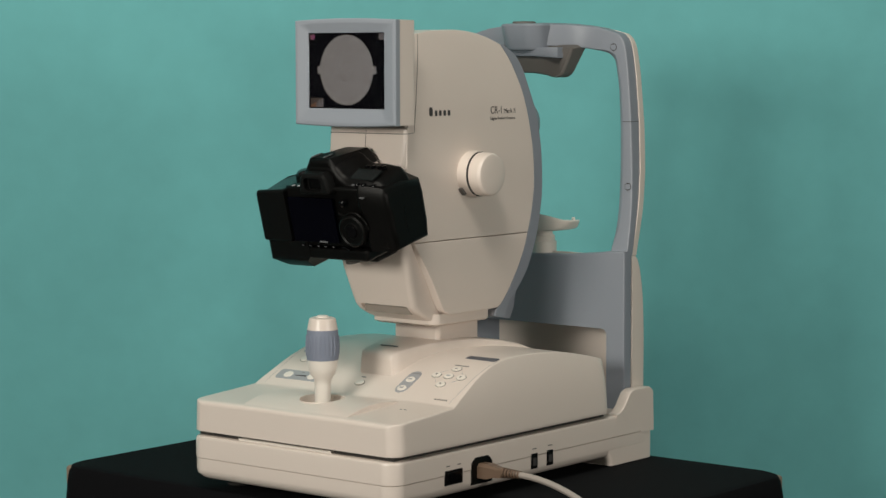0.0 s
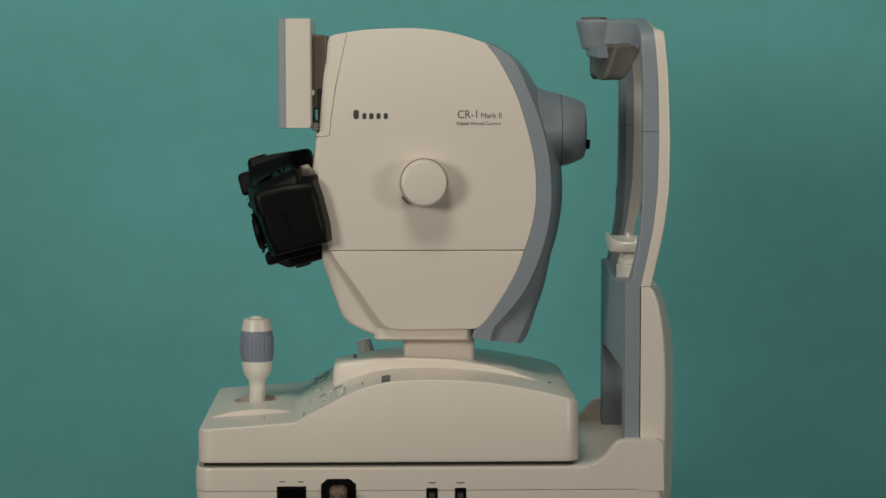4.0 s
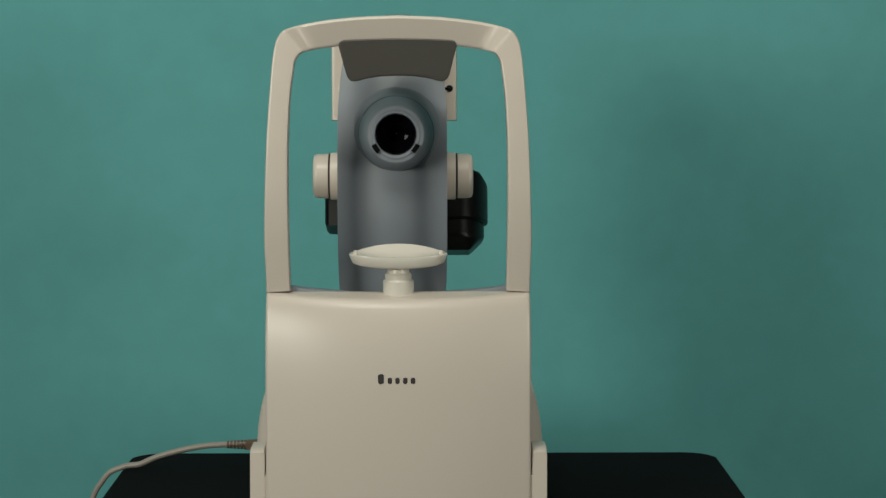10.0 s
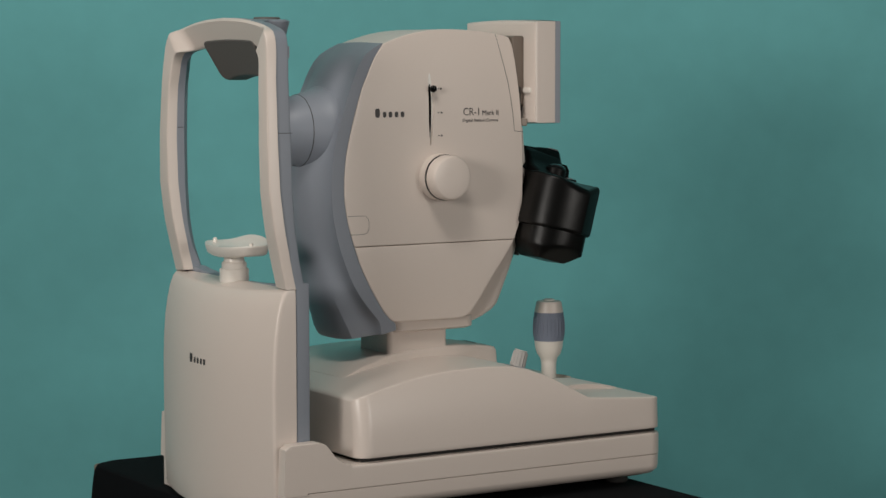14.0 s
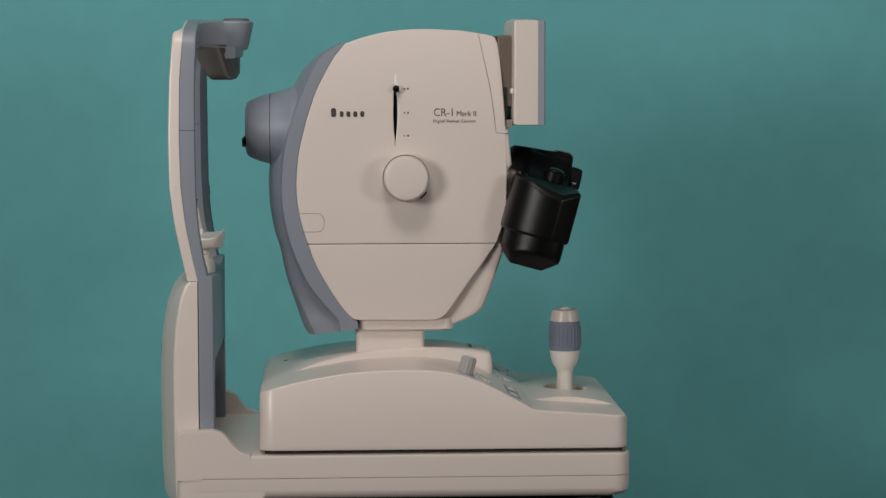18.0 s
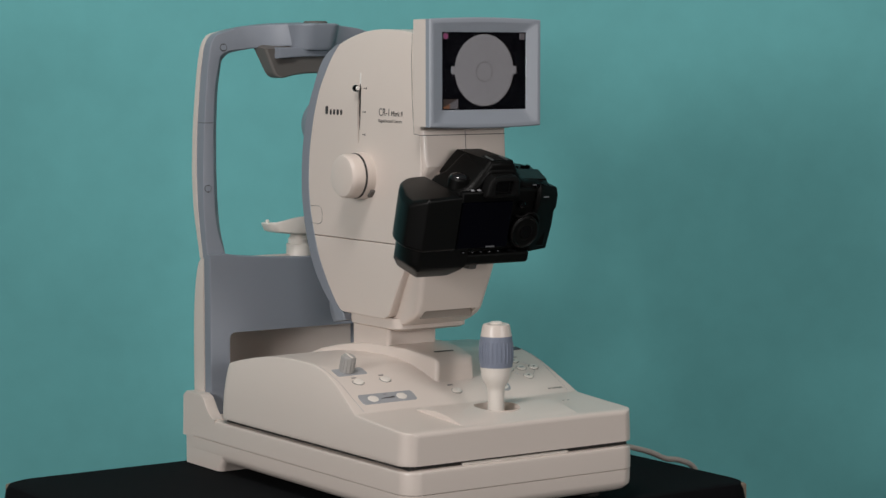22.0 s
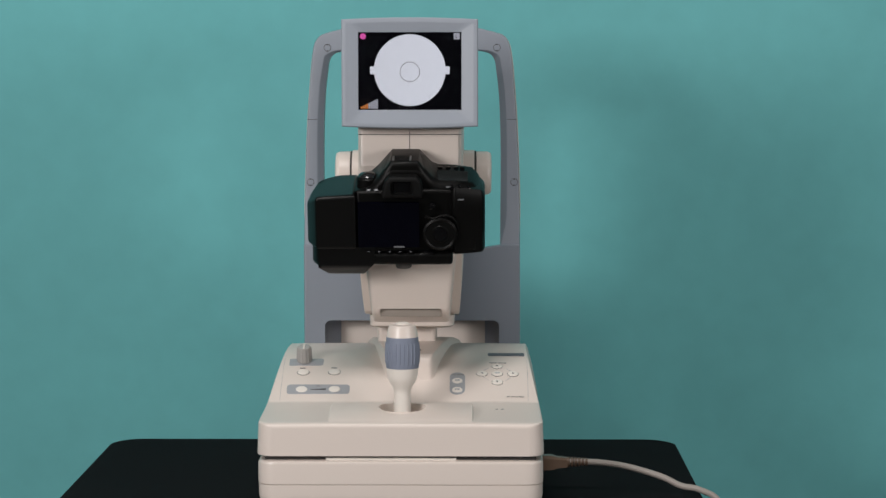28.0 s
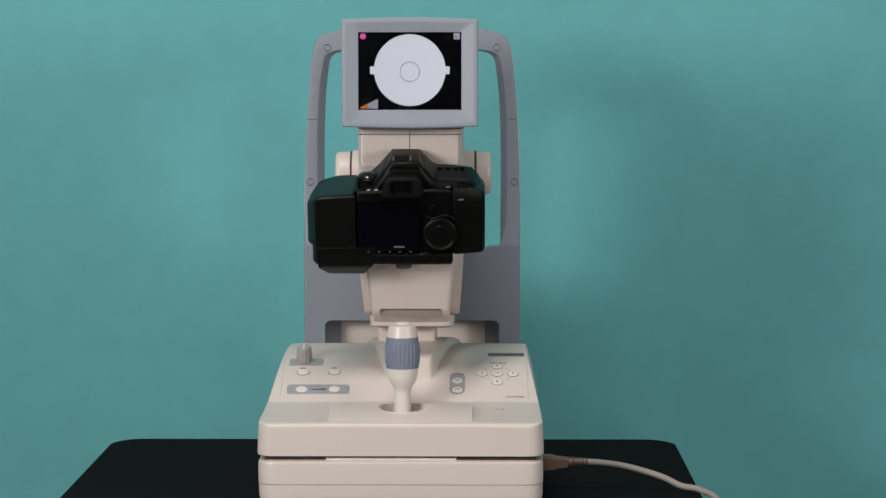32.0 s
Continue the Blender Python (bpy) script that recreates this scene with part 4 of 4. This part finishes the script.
def monitor(root):
    cx, z0, z1, w = 0.0090, 0.4270, 0.5472, 0.0768

    def ring(i, y, arc=0.0022, r=0.004):
        pts = []
        for k in range(13):
            u = k / 6 - 1
            pts.append((cx + u * (w - i), y, z0 + i - arc * (1 - u * u)))
        for k in range(13):
            u = 1 - k / 6
            pts.append((cx + u * (w - i), y, z1 - i * (0.77 if i > 0.01 else 1) + arc * (1 - u * u)))
        return pts
    bz = part("monitor_bezel", loft([ring(0.0, -0.1335), ring(0.0, -0.1405), ring(0.0012, -0.1418), ring(0.004, -0.1422), ring(0.0056, -0.1419, 0.002), ring(0.0168, -0.1394, 0.0003), ring(0.0185, -0.1390, 0.0), ring(0.0190, -0.1360, 0.0)], cap=False), SLATE, root, "slate blue monitor bezel", 25)
    bz.data.materials[0] = BEZEL
    part("monitor_case", loft([ring(0.006, -0.1050), ring(0.0015, -0.1065), ring(0.0004, -0.109), ring(0.0004, -0.1338)]), IVORY, root, "ivory monitor case", 40)
    part("monitor_bracket", rbox(cx - 0.053, cx + 0.053, -0.1058, -0.0885, 0.447, 0.530, 0.003), HINGE, root)
    part("monitor_bracket", rbox(cx - 0.060, cx + 0.060, -0.1055, -0.0985, 0.4235, 0.4325, 0.001), BRACKET, root)
    part("hinge_gap", rbox(cx - 0.055, cx + 0.055, -0.0995, -0.0935, 0.4285, 0.470, 0.001), SEAM, root)
    for s in (-1, 1):
        part("case_clip", rbox(cx + s * 0.0605 - 0.008, cx + s * 0.0605 + 0.008, -0.1065, -0.1025, 0.4622, 0.4690, 0.0018), WHITE, root)
    sc = part("screen", rbox(cx - 0.0585, cx + 0.0585, -0.1375, -0.1352, z0 + 0.0185, z1 - 0.0143, 0), SCREEN, root, "lit screen showing a pale round image")
    y = -0.1377
    cz = 0.4893 + 0.001
    part("image_disc", lathe([(0.0403, y + 0.0001), (0.0403, y)], (cx, 0, cz), "y", 72), LIT, sc)
    # Made-up slats before the disc imitate the screen's fading at an angle.
    slat_mesh = bmesh.new()
    pitch, deep, r = 0.0001, 0.00044, 0.0405
    for k in range(-449, 450):
        x = k * pitch
        if abs(x) < 0.0449:
            h = max(0.0046, math.sqrt(max(0, r * r - x * x)))
            q = [slat_mesh.verts.new((cx + x, y - a, cz + b)) for a, b in ((0.00001, -h), (deep, -h), (deep, h), (0.00001, h))]
            slat_mesh.faces.new(q)
    part("image_fade_slats", slat_mesh, FADESLAT, sc, "added slats that dim the image when seen at an angle")
    # The same added slats dim the small signs from aside.
    for xa, xb, za, zb in ((-0.0563, -0.0492, 0.5248, 0.5318), (0.0492, 0.0563, 0.5246, 0.5319), (-0.0556, -0.0357, 0.4471, 0.4579)):
        slat_mesh = bmesh.new()
        for k in range(int((xb - xa) / pitch) + 1):
            x = cx + xa + k * pitch
            slat_mesh.faces.new([slat_mesh.verts.new((x, y - a, b)) for a, b in ((0.00001, za), (deep, za), (deep, zb), (0.00001, zb))])
        part("icon_fade_slats", slat_mesh, FADESLATDARK, sc, "added slats that dim a small sign when seen at an angle")
    part("cover_glass", rbox(cx - 0.0584, cx + 0.0584, -0.1386, -0.1382, z0 + 0.0186, z1 - 0.0144, 0), PANE, sc, "thin clear cover glass").visible_shadow = False
    for s in (-1, 1):
        part("image_tab", rbox(cx + s * 0.042 - 0.0028, cx + s * 0.042 + 0.0028, y, y + 0.0001, cz - 0.0045, cz + 0.0042, 0), LIT, sc)
    part("image_ring", lathe([(0.0113, y - 0.00045), (0.0113, y - 0.00047), (0.0107, y - 0.00047), (0.0107, y - 0.00045)], (cx, 0, cz - 0.002), "y", 48, cap=False), RINGGREY, sc)
    part("record_dot", lathe([(0.0034, y + 0.0003), (0.0034, y)], (cx - 0.0527, 0, 0.5283), "y", 24), PINK, sc)
    part("letter_box", rbox(cx + 0.0493, cx + 0.0562, y, y + 0.0003, 0.5247, 0.5318, 0), MARK, sc)
    lettering("letter", "L", 0.0065, Matrix(((1, 0, 0, cx + 0.0510), (0, 0, -1, y - 0.0002), (0, 1, 0, 0.5260), (0, 0, 0, 1))), sc)
    for k in range(9):
        x = cx - 0.0555 + k * 0.0022
        part("level_bar", rbox(x, x + 0.0018, y, y + 0.0003, 0.4472, 0.4482 + 0.0095 * (k + 1) / 9, 0), ORANGE if k < 4 else MARK, sc)


HINGE = surface("brown_hinge", (0.16, 0.125, 0.10), 0.5, vary=0.04)
BEZEL = surface("bezel_plastic", (0.285, 0.311, 0.356), 0.4, vary=0.03, bump=0.12, grain=900)


def retinal_camera():
    root = thing("retinal_camera", "ivory and slate blue digital retinal camera on a black-draped table", "eye camera")
    base_unit(root)
    stage(root)
    column(root)
    head_rest(root)
    head(root)
    return root


# ---- reflex camera on the back of the head ----
def reflex_camera():
    root = thing("reflex_camera", "black digital reflex camera with power adapter mounted on the retinal camera", "camera")
    T = pose(0.0, -0.135, 0.330, 15)

    def P(name, bm, mat_, parent=root, label="", angle=32):
        return part(name, moved(bm, T), mat_, parent, label, angle)
    body = [(-0.052, -0.037), (0.086, -0.0405), (0.0905, -0.035), (0.0915, 0.016), (0.0900, 0.030), (0.086, 0.0390), (0.079, 0.0470), (0.060, 0.0500), (0.042, 0.0505), (0.034, 0.0535), (0.0272, 0.0605), (0.0190, 0.0645),
            (-0.0120, 0.0645), (-0.0195, 0.0590), (-0.0265, 0.0510), (-0.0345, 0.0435), (-0.048, 0.0385), (-0.053, 0.033)]
    shellb = prism(body, "y", -0.031, 0.028, 0.009, 4)
    for v in shellb.verts:
        if v.co.y < -0.005 and v.co.z > 0.036:
            v.co.z -= 0.30 * (-0.005 - v.co.y) * min(1.0, max(0.0, (abs(v.co.x - 0.003) - 0.022) / 0.02))
        if v.co.x > 0.060 and v.co.y < 0:
            v.co.y += 0.36 * (v.co.x - 0.060)
    P("body", shellb, BLACK, angle=40)
    hump = prism([(-0.032, 0.036), (0.038, 0.036), (0.0285, 0.0565), (0.0195, 0.0692), (-0.0115, 0.0692), (-0.0205, 0.0565)], "y", -0.0300, 0.0430, 0.0058, 4)
    for v in hump.verts:
        v.co.z -= 0.17 * max(0.0, v.co.y - 0.004) * max(0.0, (v.co.z - 0.040) / 0.028)
    P("prism_housing", hump, BLACK, label="black hump over the mirror box", angle=40)
    plate = prism([(-0.050, -0.036), (0.084, -0.037), (0.088, 0.022), (0.082, 0.035), (0.035, 0.039), (-0.050, 0.037)], "y", -0.0365, -0.030, 0.004, 3)
    for v in plate.verts:
        if v.co.x > 0.058:
            v.co.y += 0.42 * (v.co.x - 0.058)
    P("back_plate", plate, BLACK, angle=40)
    P("thumb_ridge", tube([(0.0275, -0.0372, 0.0075), (0.036, -0.0376, 0.0052), (0.046, -0.0376, 0.0088), (0.056, -0.0370, 0.0068), (0.0625, -0.0350, -0.0020), (0.064, -0.0335, -0.012)], 0.0016, 8, 4), BLACK, angle=60)
    P("card_door_line", rbox(0.0920, 0.0938, 0.0006, 0.0016, -0.0240, 0.0060, 0.0002), GLOSS)
    grip = prism([(-0.0352, 0.0405), (-0.0388, 0.0330), (-0.0396, 0.018), (-0.0362, 0.006), (-0.0362, -0.012), (-0.0325, -0.0400), (0.0435, -0.0405), (0.0465, -0.022), (0.0470, 0.012), (0.0450, 0.0340), (0.0100, 0.0395)], "x", 0.056, 0.0936, 0.0055, 4)
    for v in grip.verts:
        if v.co.x > 0.060 and v.co.y < 0:
            v.co.y += 0.36 * (v.co.x - 0.060)
        if v.co.x > 0.076 and v.co.z > 0.015:
            v.co.z -= 0.45 * (v.co.x - 0.076)
        if v.co.x < 0.062 and v.co.y < 0:
            v.co.y += 0.0030
        if v.co.x > 0.078 and v.co.y > 0.025:
            v.co.y -= 0.55 * (v.co.x - 0.078)
    P("grip", grip, BLACK, angle=50)
    plan = [(-0.051, -0.040), (-0.0930, -0.040), (-0.0962, -0.0385), (-0.1052, -0.0205), (-0.1062, -0.0170)] + [(-0.068 - 0.038 * math.cos(a), -0.014 + 0.051 * math.sin(a)) for a in [0.1 + 1.4 * k / 9 for k in range(10)]] + [(-0.051, 0.0375)]
    box = prism(plan, "z", -0.031, 0.0335, 0.004, 3)
    for v in box.verts:
        if v.co.z > 0:
            v.co.z -= 0.10 * max(0, -0.066 - v.co.x) + 0.9 * max(0, -0.095 - v.co.x)
    P("adapter", box, SATIN, label="black power adapter box on the camera's side", angle=40)
    plan = ([(-0.030, -0.0365), (-0.090, -0.0365), (-0.0940, -0.0345), (-0.1005, -0.027)] + [(-0.066 - 0.0355 * math.cos(a), -0.014 + 0.046 * math.sin(a)) for a in [0.1 + 1.4 * k / 7 for k in range(8)]] + [(-0.030, 0.032)])
    low = loft([[(max(x, lim) if x < -0.06 else (x - d if x > -0.045 else x), min(max(y, ya), yb), z) for x, y in plan]
                for z, lim, d, ya, yb in ((-0.0295, -0.2, 0, -0.1, 0.1), (-0.0470, -0.2, 0.0, -0.1, 0.1), (-0.0505, -0.0990, 0.002, -0.0365, 0.031), (-0.0545, -0.0945, 0.006, -0.0355, 0.029), (-0.0655, -0.0842, 0.012, -0.0215, 0.0195), (-0.0672, -0.0825, 0.014, -0.0190, 0.0175))])
    P("adapter_base", low, SATIN, label="black adapter foot under the camera", angle=40)
    P("base_plate", rbox(-0.045, 0.0575, -0.036, 0.034, -0.0510, -0.0365, 0.004, 3), BLACK)
    P("base_plate", rbox(-0.012, 0.050, -0.012, 0.038, -0.0600, -0.0500, 0.004, 3), BLACK)
    P("mount_screw", lathe([(0.009, -0.0655), (0.009, -0.05)], (0.001, 0.0, 0), n=24), TAUPE)
    lcd = P("display", rbox(-0.0485, 0.0205, -0.0385, -0.034, -0.029, 0.0245, 0.001), DISPLAY, label="unlit black rear display")
    for k in range(5):
        P("key", rbox(-0.040 + k * 0.0118, -0.034 + k * 0.0118, -0.0378, -0.036, -0.0352, -0.0325, 0.0006), GLOSS)
        P("key_mark", rbox(-0.0381 + k * 0.0118, -0.0359 + k * 0.0118, -0.0381, -0.0378, -0.0343, -0.0336, 0), DIMMARK)
    P("maker_mark", rbox(-0.0085, 0.0035, -0.0388, -0.0384, -0.0287, -0.0270, 0), DIMMARK)
    ring = [(-0.0205, 0.0305), (0.0225, 0.0305), (0.0250, 0.0345), (0.0225, 0.0500), (0.0170, 0.0555), (-0.0120, 0.0555), (-0.0180, 0.0500), (-0.0215, 0.0345)]
    eye = P("eyecup", prism(ring, "y", -0.0445, -0.028, 0.004, 4), RUBBER, label="black rubber eyecup", angle=40)
    cut(eye, moved(prism(rounded_rect(-0.0115, 0.0140, 0.0345, 0.0505, 0.004, 4), "y", -0.060, -0.0385), T))
    P("eyepiece", rbox(-0.0080, 0.0105, -0.0390, -0.0370, 0.0365, 0.0485, 0.0006), GLOSS, eye)
    shoe = P("hot_shoe", rbox(-0.010, 0.012, -0.026, -0.008, 0.0686, 0.0696, 0.0003), BLACK, label="black accessory shoe with metal rails")
    for s in (-1, 1):
        P("shoe_rail", rbox(0.001 + s * 0.0095 - 0.0011, 0.001 + s * 0.0095 + 0.0011, -0.027, -0.012, 0.0694, 0.0708, 0.0004), CHROME, shoe)
    P("mode_dial", lathe([(0.0125, 0.034), (0.0125, 0.0445), (0.0110, 0.0462), (0.0, 0.0467)], (-0.038, -0.010, 0), n=32), BLACK)
    P("dial_top", lathe([(0.0112, 0.0462), (0.0102, 0.0480), (0.0080, 0.0494), (0.0050, 0.0503), (0.002, 0.0506), (0.0002, 0.0507)], (-0.038, -0.010, 0), n=28), DIALTOP)
    P("status_window", moved(rbox(0.040, 0.0745, -0.0190, 0.0010, -0.0020, 0.0006, 0.0006), Matrix.Translation((0, -0.005, 0.0508)) @ Matrix.Rotation(0.29, 4, "X") @ Matrix.Translation((0.04, 0, 0)) @ Matrix.Rotation(0.045, 4, "Y") @ Matrix.Translation((-0.04, 0, 0))), LCDGREY, label="grey top status window")
    for x, z in ((0.0568, 0.0415), (0.0640, 0.0410), (0.0745, 0.0385)):
        out = 0.36 * max(0.0, x - 0.060)
        P("key", lathe([(0.0027, -0.024 + out), (0.0027, -0.0322 + out), (0.0018, -0.0328 + out)], (x, 0, z - 0.002), "y", 14), GLOSS)
    for x in (0.043, 0.052, 0.061, 0.068):
        P("key", lathe([(0.0028, 0.047), (0.0028, 0.0512), (0.0018, 0.0518)], (x, 0.0075, 0), n=14), GLOSS)
    for x in (-0.036, -0.0275):
        P("key_mark", rbox(x - 0.0018, x + 0.0018, -0.0374, -0.0340, 0.0377, 0.0388, 0.0002), LABEL)
    P("key_mark", rbox(0.0500, 0.0555, -0.0322, -0.0300, 0.0398, 0.0408, 0), DIMMARK)
    P("key_mark", rbox(0.0635, 0.0700, -0.0385, -0.0368, 0.0270, 0.0282, 0), DIMMARK)
    wheel = P("control_wheel", lathe([(0.0195, -0.034), (0.0192, -0.0385), (0.0170, -0.0395), (0.0155, -0.0385), (0.0100, -0.0385), (0.0095, -0.039)], (0.0435, 0, -0.013), "y", 44), BLACK, label="black control wheel")
    P("wheel_ring", lathe([(0.0182, -0.0386), (0.0178, -0.0396), (0.0170, -0.0400), (0.0164, -0.0396)], (0.0435, 0, -0.013), "y", 44, cap=False), BLACK, wheel)
    P("set_button", lathe([(0.0078, -0.0386), (0.0074, -0.0402), (0.0, -0.0406)], (0.0435, 0, -0.013), "y", 28), GLOSS, wheel)
    P("joy_key", lathe([(0.0044, -0.034), (0.0040, -0.0385), (0.002, -0.040)], (0.0348, 0, 0.0195), "y", 24), GLOSS)
    P("power_lever", moved(rbox(-0.006, 0.006, -0.0392, -0.036, -0.0012, 0.0012, 0.0006), pose(0.030, 0, -0.0345, 0, 12)), GLOSS)
    P("lens_mount", lathe([(0.0375, 0.024), (0.0375, 0.037), (0.035, 0.0405)], (0.006, 0, 0.020), "y", 44), IVORY, label="ivory mount ring joining camera to head")
    P("mount_tube", lathe([(0.034, 0.038), (0.034, 0.062)], (0.006, 0, 0.020), "y", 40), WHITE)
    return root


DIALTOP = surface("dial_lacquer", (0.006, 0.006, 0.007), 0.10, vary=0.05, spec=0.9)
RUBBER = surface("black_rubber", (0.0028, 0.0028, 0.0028), 0.6, vary=0.1, bump=0.2, grain=900, spec=0.16)
DISPLAY = surface("dark_display", (0.0008, 0.0008, 0.003), 0.12, vary=0.05, spec=0.14)
DIMMARK = surface("dim_print", (0.14, 0.145, 0.155), 0.5, vary=0.05)
LCDGREY = surface("status_lcd", (0.010, 0.012, 0.012), 0.22, vary=0.05, spec=0.2)


# ---- mains lead ----
def power_cord():
    root = thing("power_cord", "beige-grey mains cord with brown plug running off the table", "cable")
    y, z = -0.076, 0.0335
    part("plug", loft([[(x, y + a * w, z + b * h) for a, b in ((1, 0.6), (0.6, 1), (-0.6, 1), (-1, 0.6), (-1, -1), (1, -1))] for x, w, h in ((0.159, 0.0095, 0.0085), (0.172, 0.0095, 0.0083), (0.178, 0.0075, 0.0065), (0.190, 0.0060, 0.0054))]), PLUG, root, "translucent brown plug")
    for k in range(6):
        part("strain_rib", lathe([(0.0062 - k * 0.0003, 0.190 + k * 0.0042), (0.0062 - k * 0.0003, 0.1928 + k * 0.0042)], (0, y, z), "x", 16), PLUG, root)
    part("cord", tube([(0.186, y, z), (0.205, y, z + 0.0005), (0.235, y - 0.001, z - 0.001), (0.265, y - 0.003, z - 0.006), (0.30, y - 0.007, z - 0.016), (0.322, y - 0.011, z - 0.0258), (0.343, y - 0.014, z - 0.0297), (0.367, y - 0.016, z - 0.045), (0.387, y - 0.018, z - 0.10), (0.396, y - 0.02, z - 0.30), (0.41, y - 0.02, z - 0.62), (0.45, y, -0.774), (0.62, 0.05, -0.7755)], 0.0036, 10, 6), CABLE, root)
    return root


room()
TABLE, TABLECLOTH = table()
RETINAL = retinal_camera()
REFLEX = reflex_camera()
CORD = power_cord()


def motions():
    """The table and all that stands on it are turned by hand, once round."""
    turn = [
        (0, pose(0.0087, 0.0690, TOP, 0, 0, -39.83)),
        (0.5, pose(0.0077, 0.0512, TOP, 0, 0, -45.09)),
        (1, pose(0.0087, 0.0060, TOP, 0, 0, -56.63)),
        (1.5, pose(0.0070, -0.0212, TOP, 0, 0, -63.26)),
        (2, pose(0.0111, -0.0319, TOP, 0, 0, -67.43)),
        (2.5, pose(0.0093, -0.0552, TOP, 0, 0, -74.09)),
        (4.5, pose(-0.0112, -0.0675, TOP, 0, 0, -98.76)),
        (5, pose(-0.0192, -0.0592, TOP, 0, 0, -110.84)),
        (5.5, pose(-0.0232, -0.0466, TOP, 0, 0, -119.41)),
        (6, pose(-0.0285, -0.0368, TOP, 0, 0, -133.85)),
        (6.5, pose(-0.0301, -0.0327, TOP, 0, 0, -139.31)),
        (7, pose(-0.0302, -0.0270, TOP, 0, 0, -144.84)),
        (7.5, pose(-0.0288, -0.0192, TOP, 0, 0, -157.27)),
        (8, pose(-0.0262, -0.0136, TOP, 0, 0, -162.65)),
        (8.5, pose(-0.0183, -0.0025, TOP, 0, 0, -170.64)),
        (8.7, pose(-0.0150, 0.0005, TOP, 0, 0, -175.60)),
        (8.85, pose(-0.0127, 0.0035, TOP, 0, 0, -178.60)),
        (9, pose(-0.0107, 0.0058, TOP, 0, 0, -180.42)),
        (10.3, pose(-0.0107, 0.0058, TOP, 0, 0, -180.42)),
        (10.5, pose(-0.0090, 0.0038, TOP, 0, 0, -182.28)),
        (11, pose(0.0019, 0.0129, TOP, 0, 0, -195.89)),
        (11.5, pose(0.0095, 0.0132, TOP, 0, 0, -204.18)),
        (12, pose(0.0192, 0.0175, TOP, 0, 0, -213.81)),
        (12.5, pose(0.0246, 0.0149, TOP, 0, 0, -221.46)),
        (13, pose(0.0244, 0.0135, TOP, 0, 0, -225.96)),
        (13.5, pose(0.0242, 0.0153, TOP, 0, 0, -232.37)),
        (14, pose(0.0229, 0.0206, TOP, 0, 0, -239.15)),
        (14.5, pose(0.0214, 0.0299, TOP, 0, 0, -245.61)),
        (15, pose(0.0170, 0.0277, TOP, 0, 0, -251.14)),
        (15.5, pose(0.0146, 0.0248, TOP, 0, 0, -255.58)),
        (16.1, pose(0.0140, 0.0230, TOP, 0, 0, -257.90)),
        (16.9, pose(0.0137, 0.0210, TOP, 0, 0, -259.00)),
        (17.5, pose(0.0136, 0.0189, TOP, 0, 0, -261.38)),
        (18, pose(0.0116, 0.0105, TOP, 0, 0, -267.99)),
        (18.5, pose(0.0100, 0.0128, TOP, 0, 0, -276.52)),
        (19, pose(0.0076, 0.0106, TOP, 0, 0, -285.75)),
        (19.5, pose(0.0052, 0.0109, TOP, 0, 0, -294.29)),
        (20, pose(0.0031, 0.0109, TOP, 0, 0, -303.67)),
        (20.5, pose(0.0000, 0.0133, TOP, 0, 0, -313.37)),
        (21, pose(0.0001, 0.0124, TOP, 0, 0, -317.42)),
        (21.5, pose(0.0002, 0.0116, TOP, 0, 0, -320.69)),
        (22, pose(0.0005, 0.0147, TOP, 0, 0, -326.47)),
        (22.5, pose(0.0002, 0.0168, TOP, 0, 0, -332.31)),
        (23, pose(0.0012, 0.0175, TOP, 0, 0, -337.28)),
        (23.5, pose(-0.0001, 0.0204, TOP, 0, 0, -341.57)),
        (24, pose(-0.0013, 0.0250, TOP, 0, 0, -349.26)),
        (24.5, pose(-0.0038, 0.0296, TOP, 0, 0, -354.95)),
        (25, pose(-0.0044, 0.0350, TOP, 0, 0, -359.75)),
        (25.5, pose(-0.0046, 0.0369, TOP, 0, 0, -360.69)),
        (27.5, pose(-0.0047, 0.0385, TOP, 0, 0, -361.70)),
        (32, pose(-0.0047, 0.0385, TOP, 0, 0, -361.70)),
    ]
    for ob in (TABLE, TABLECLOTH, RETINAL, REFLEX, CORD):
        walk(ob, turn)


motions()
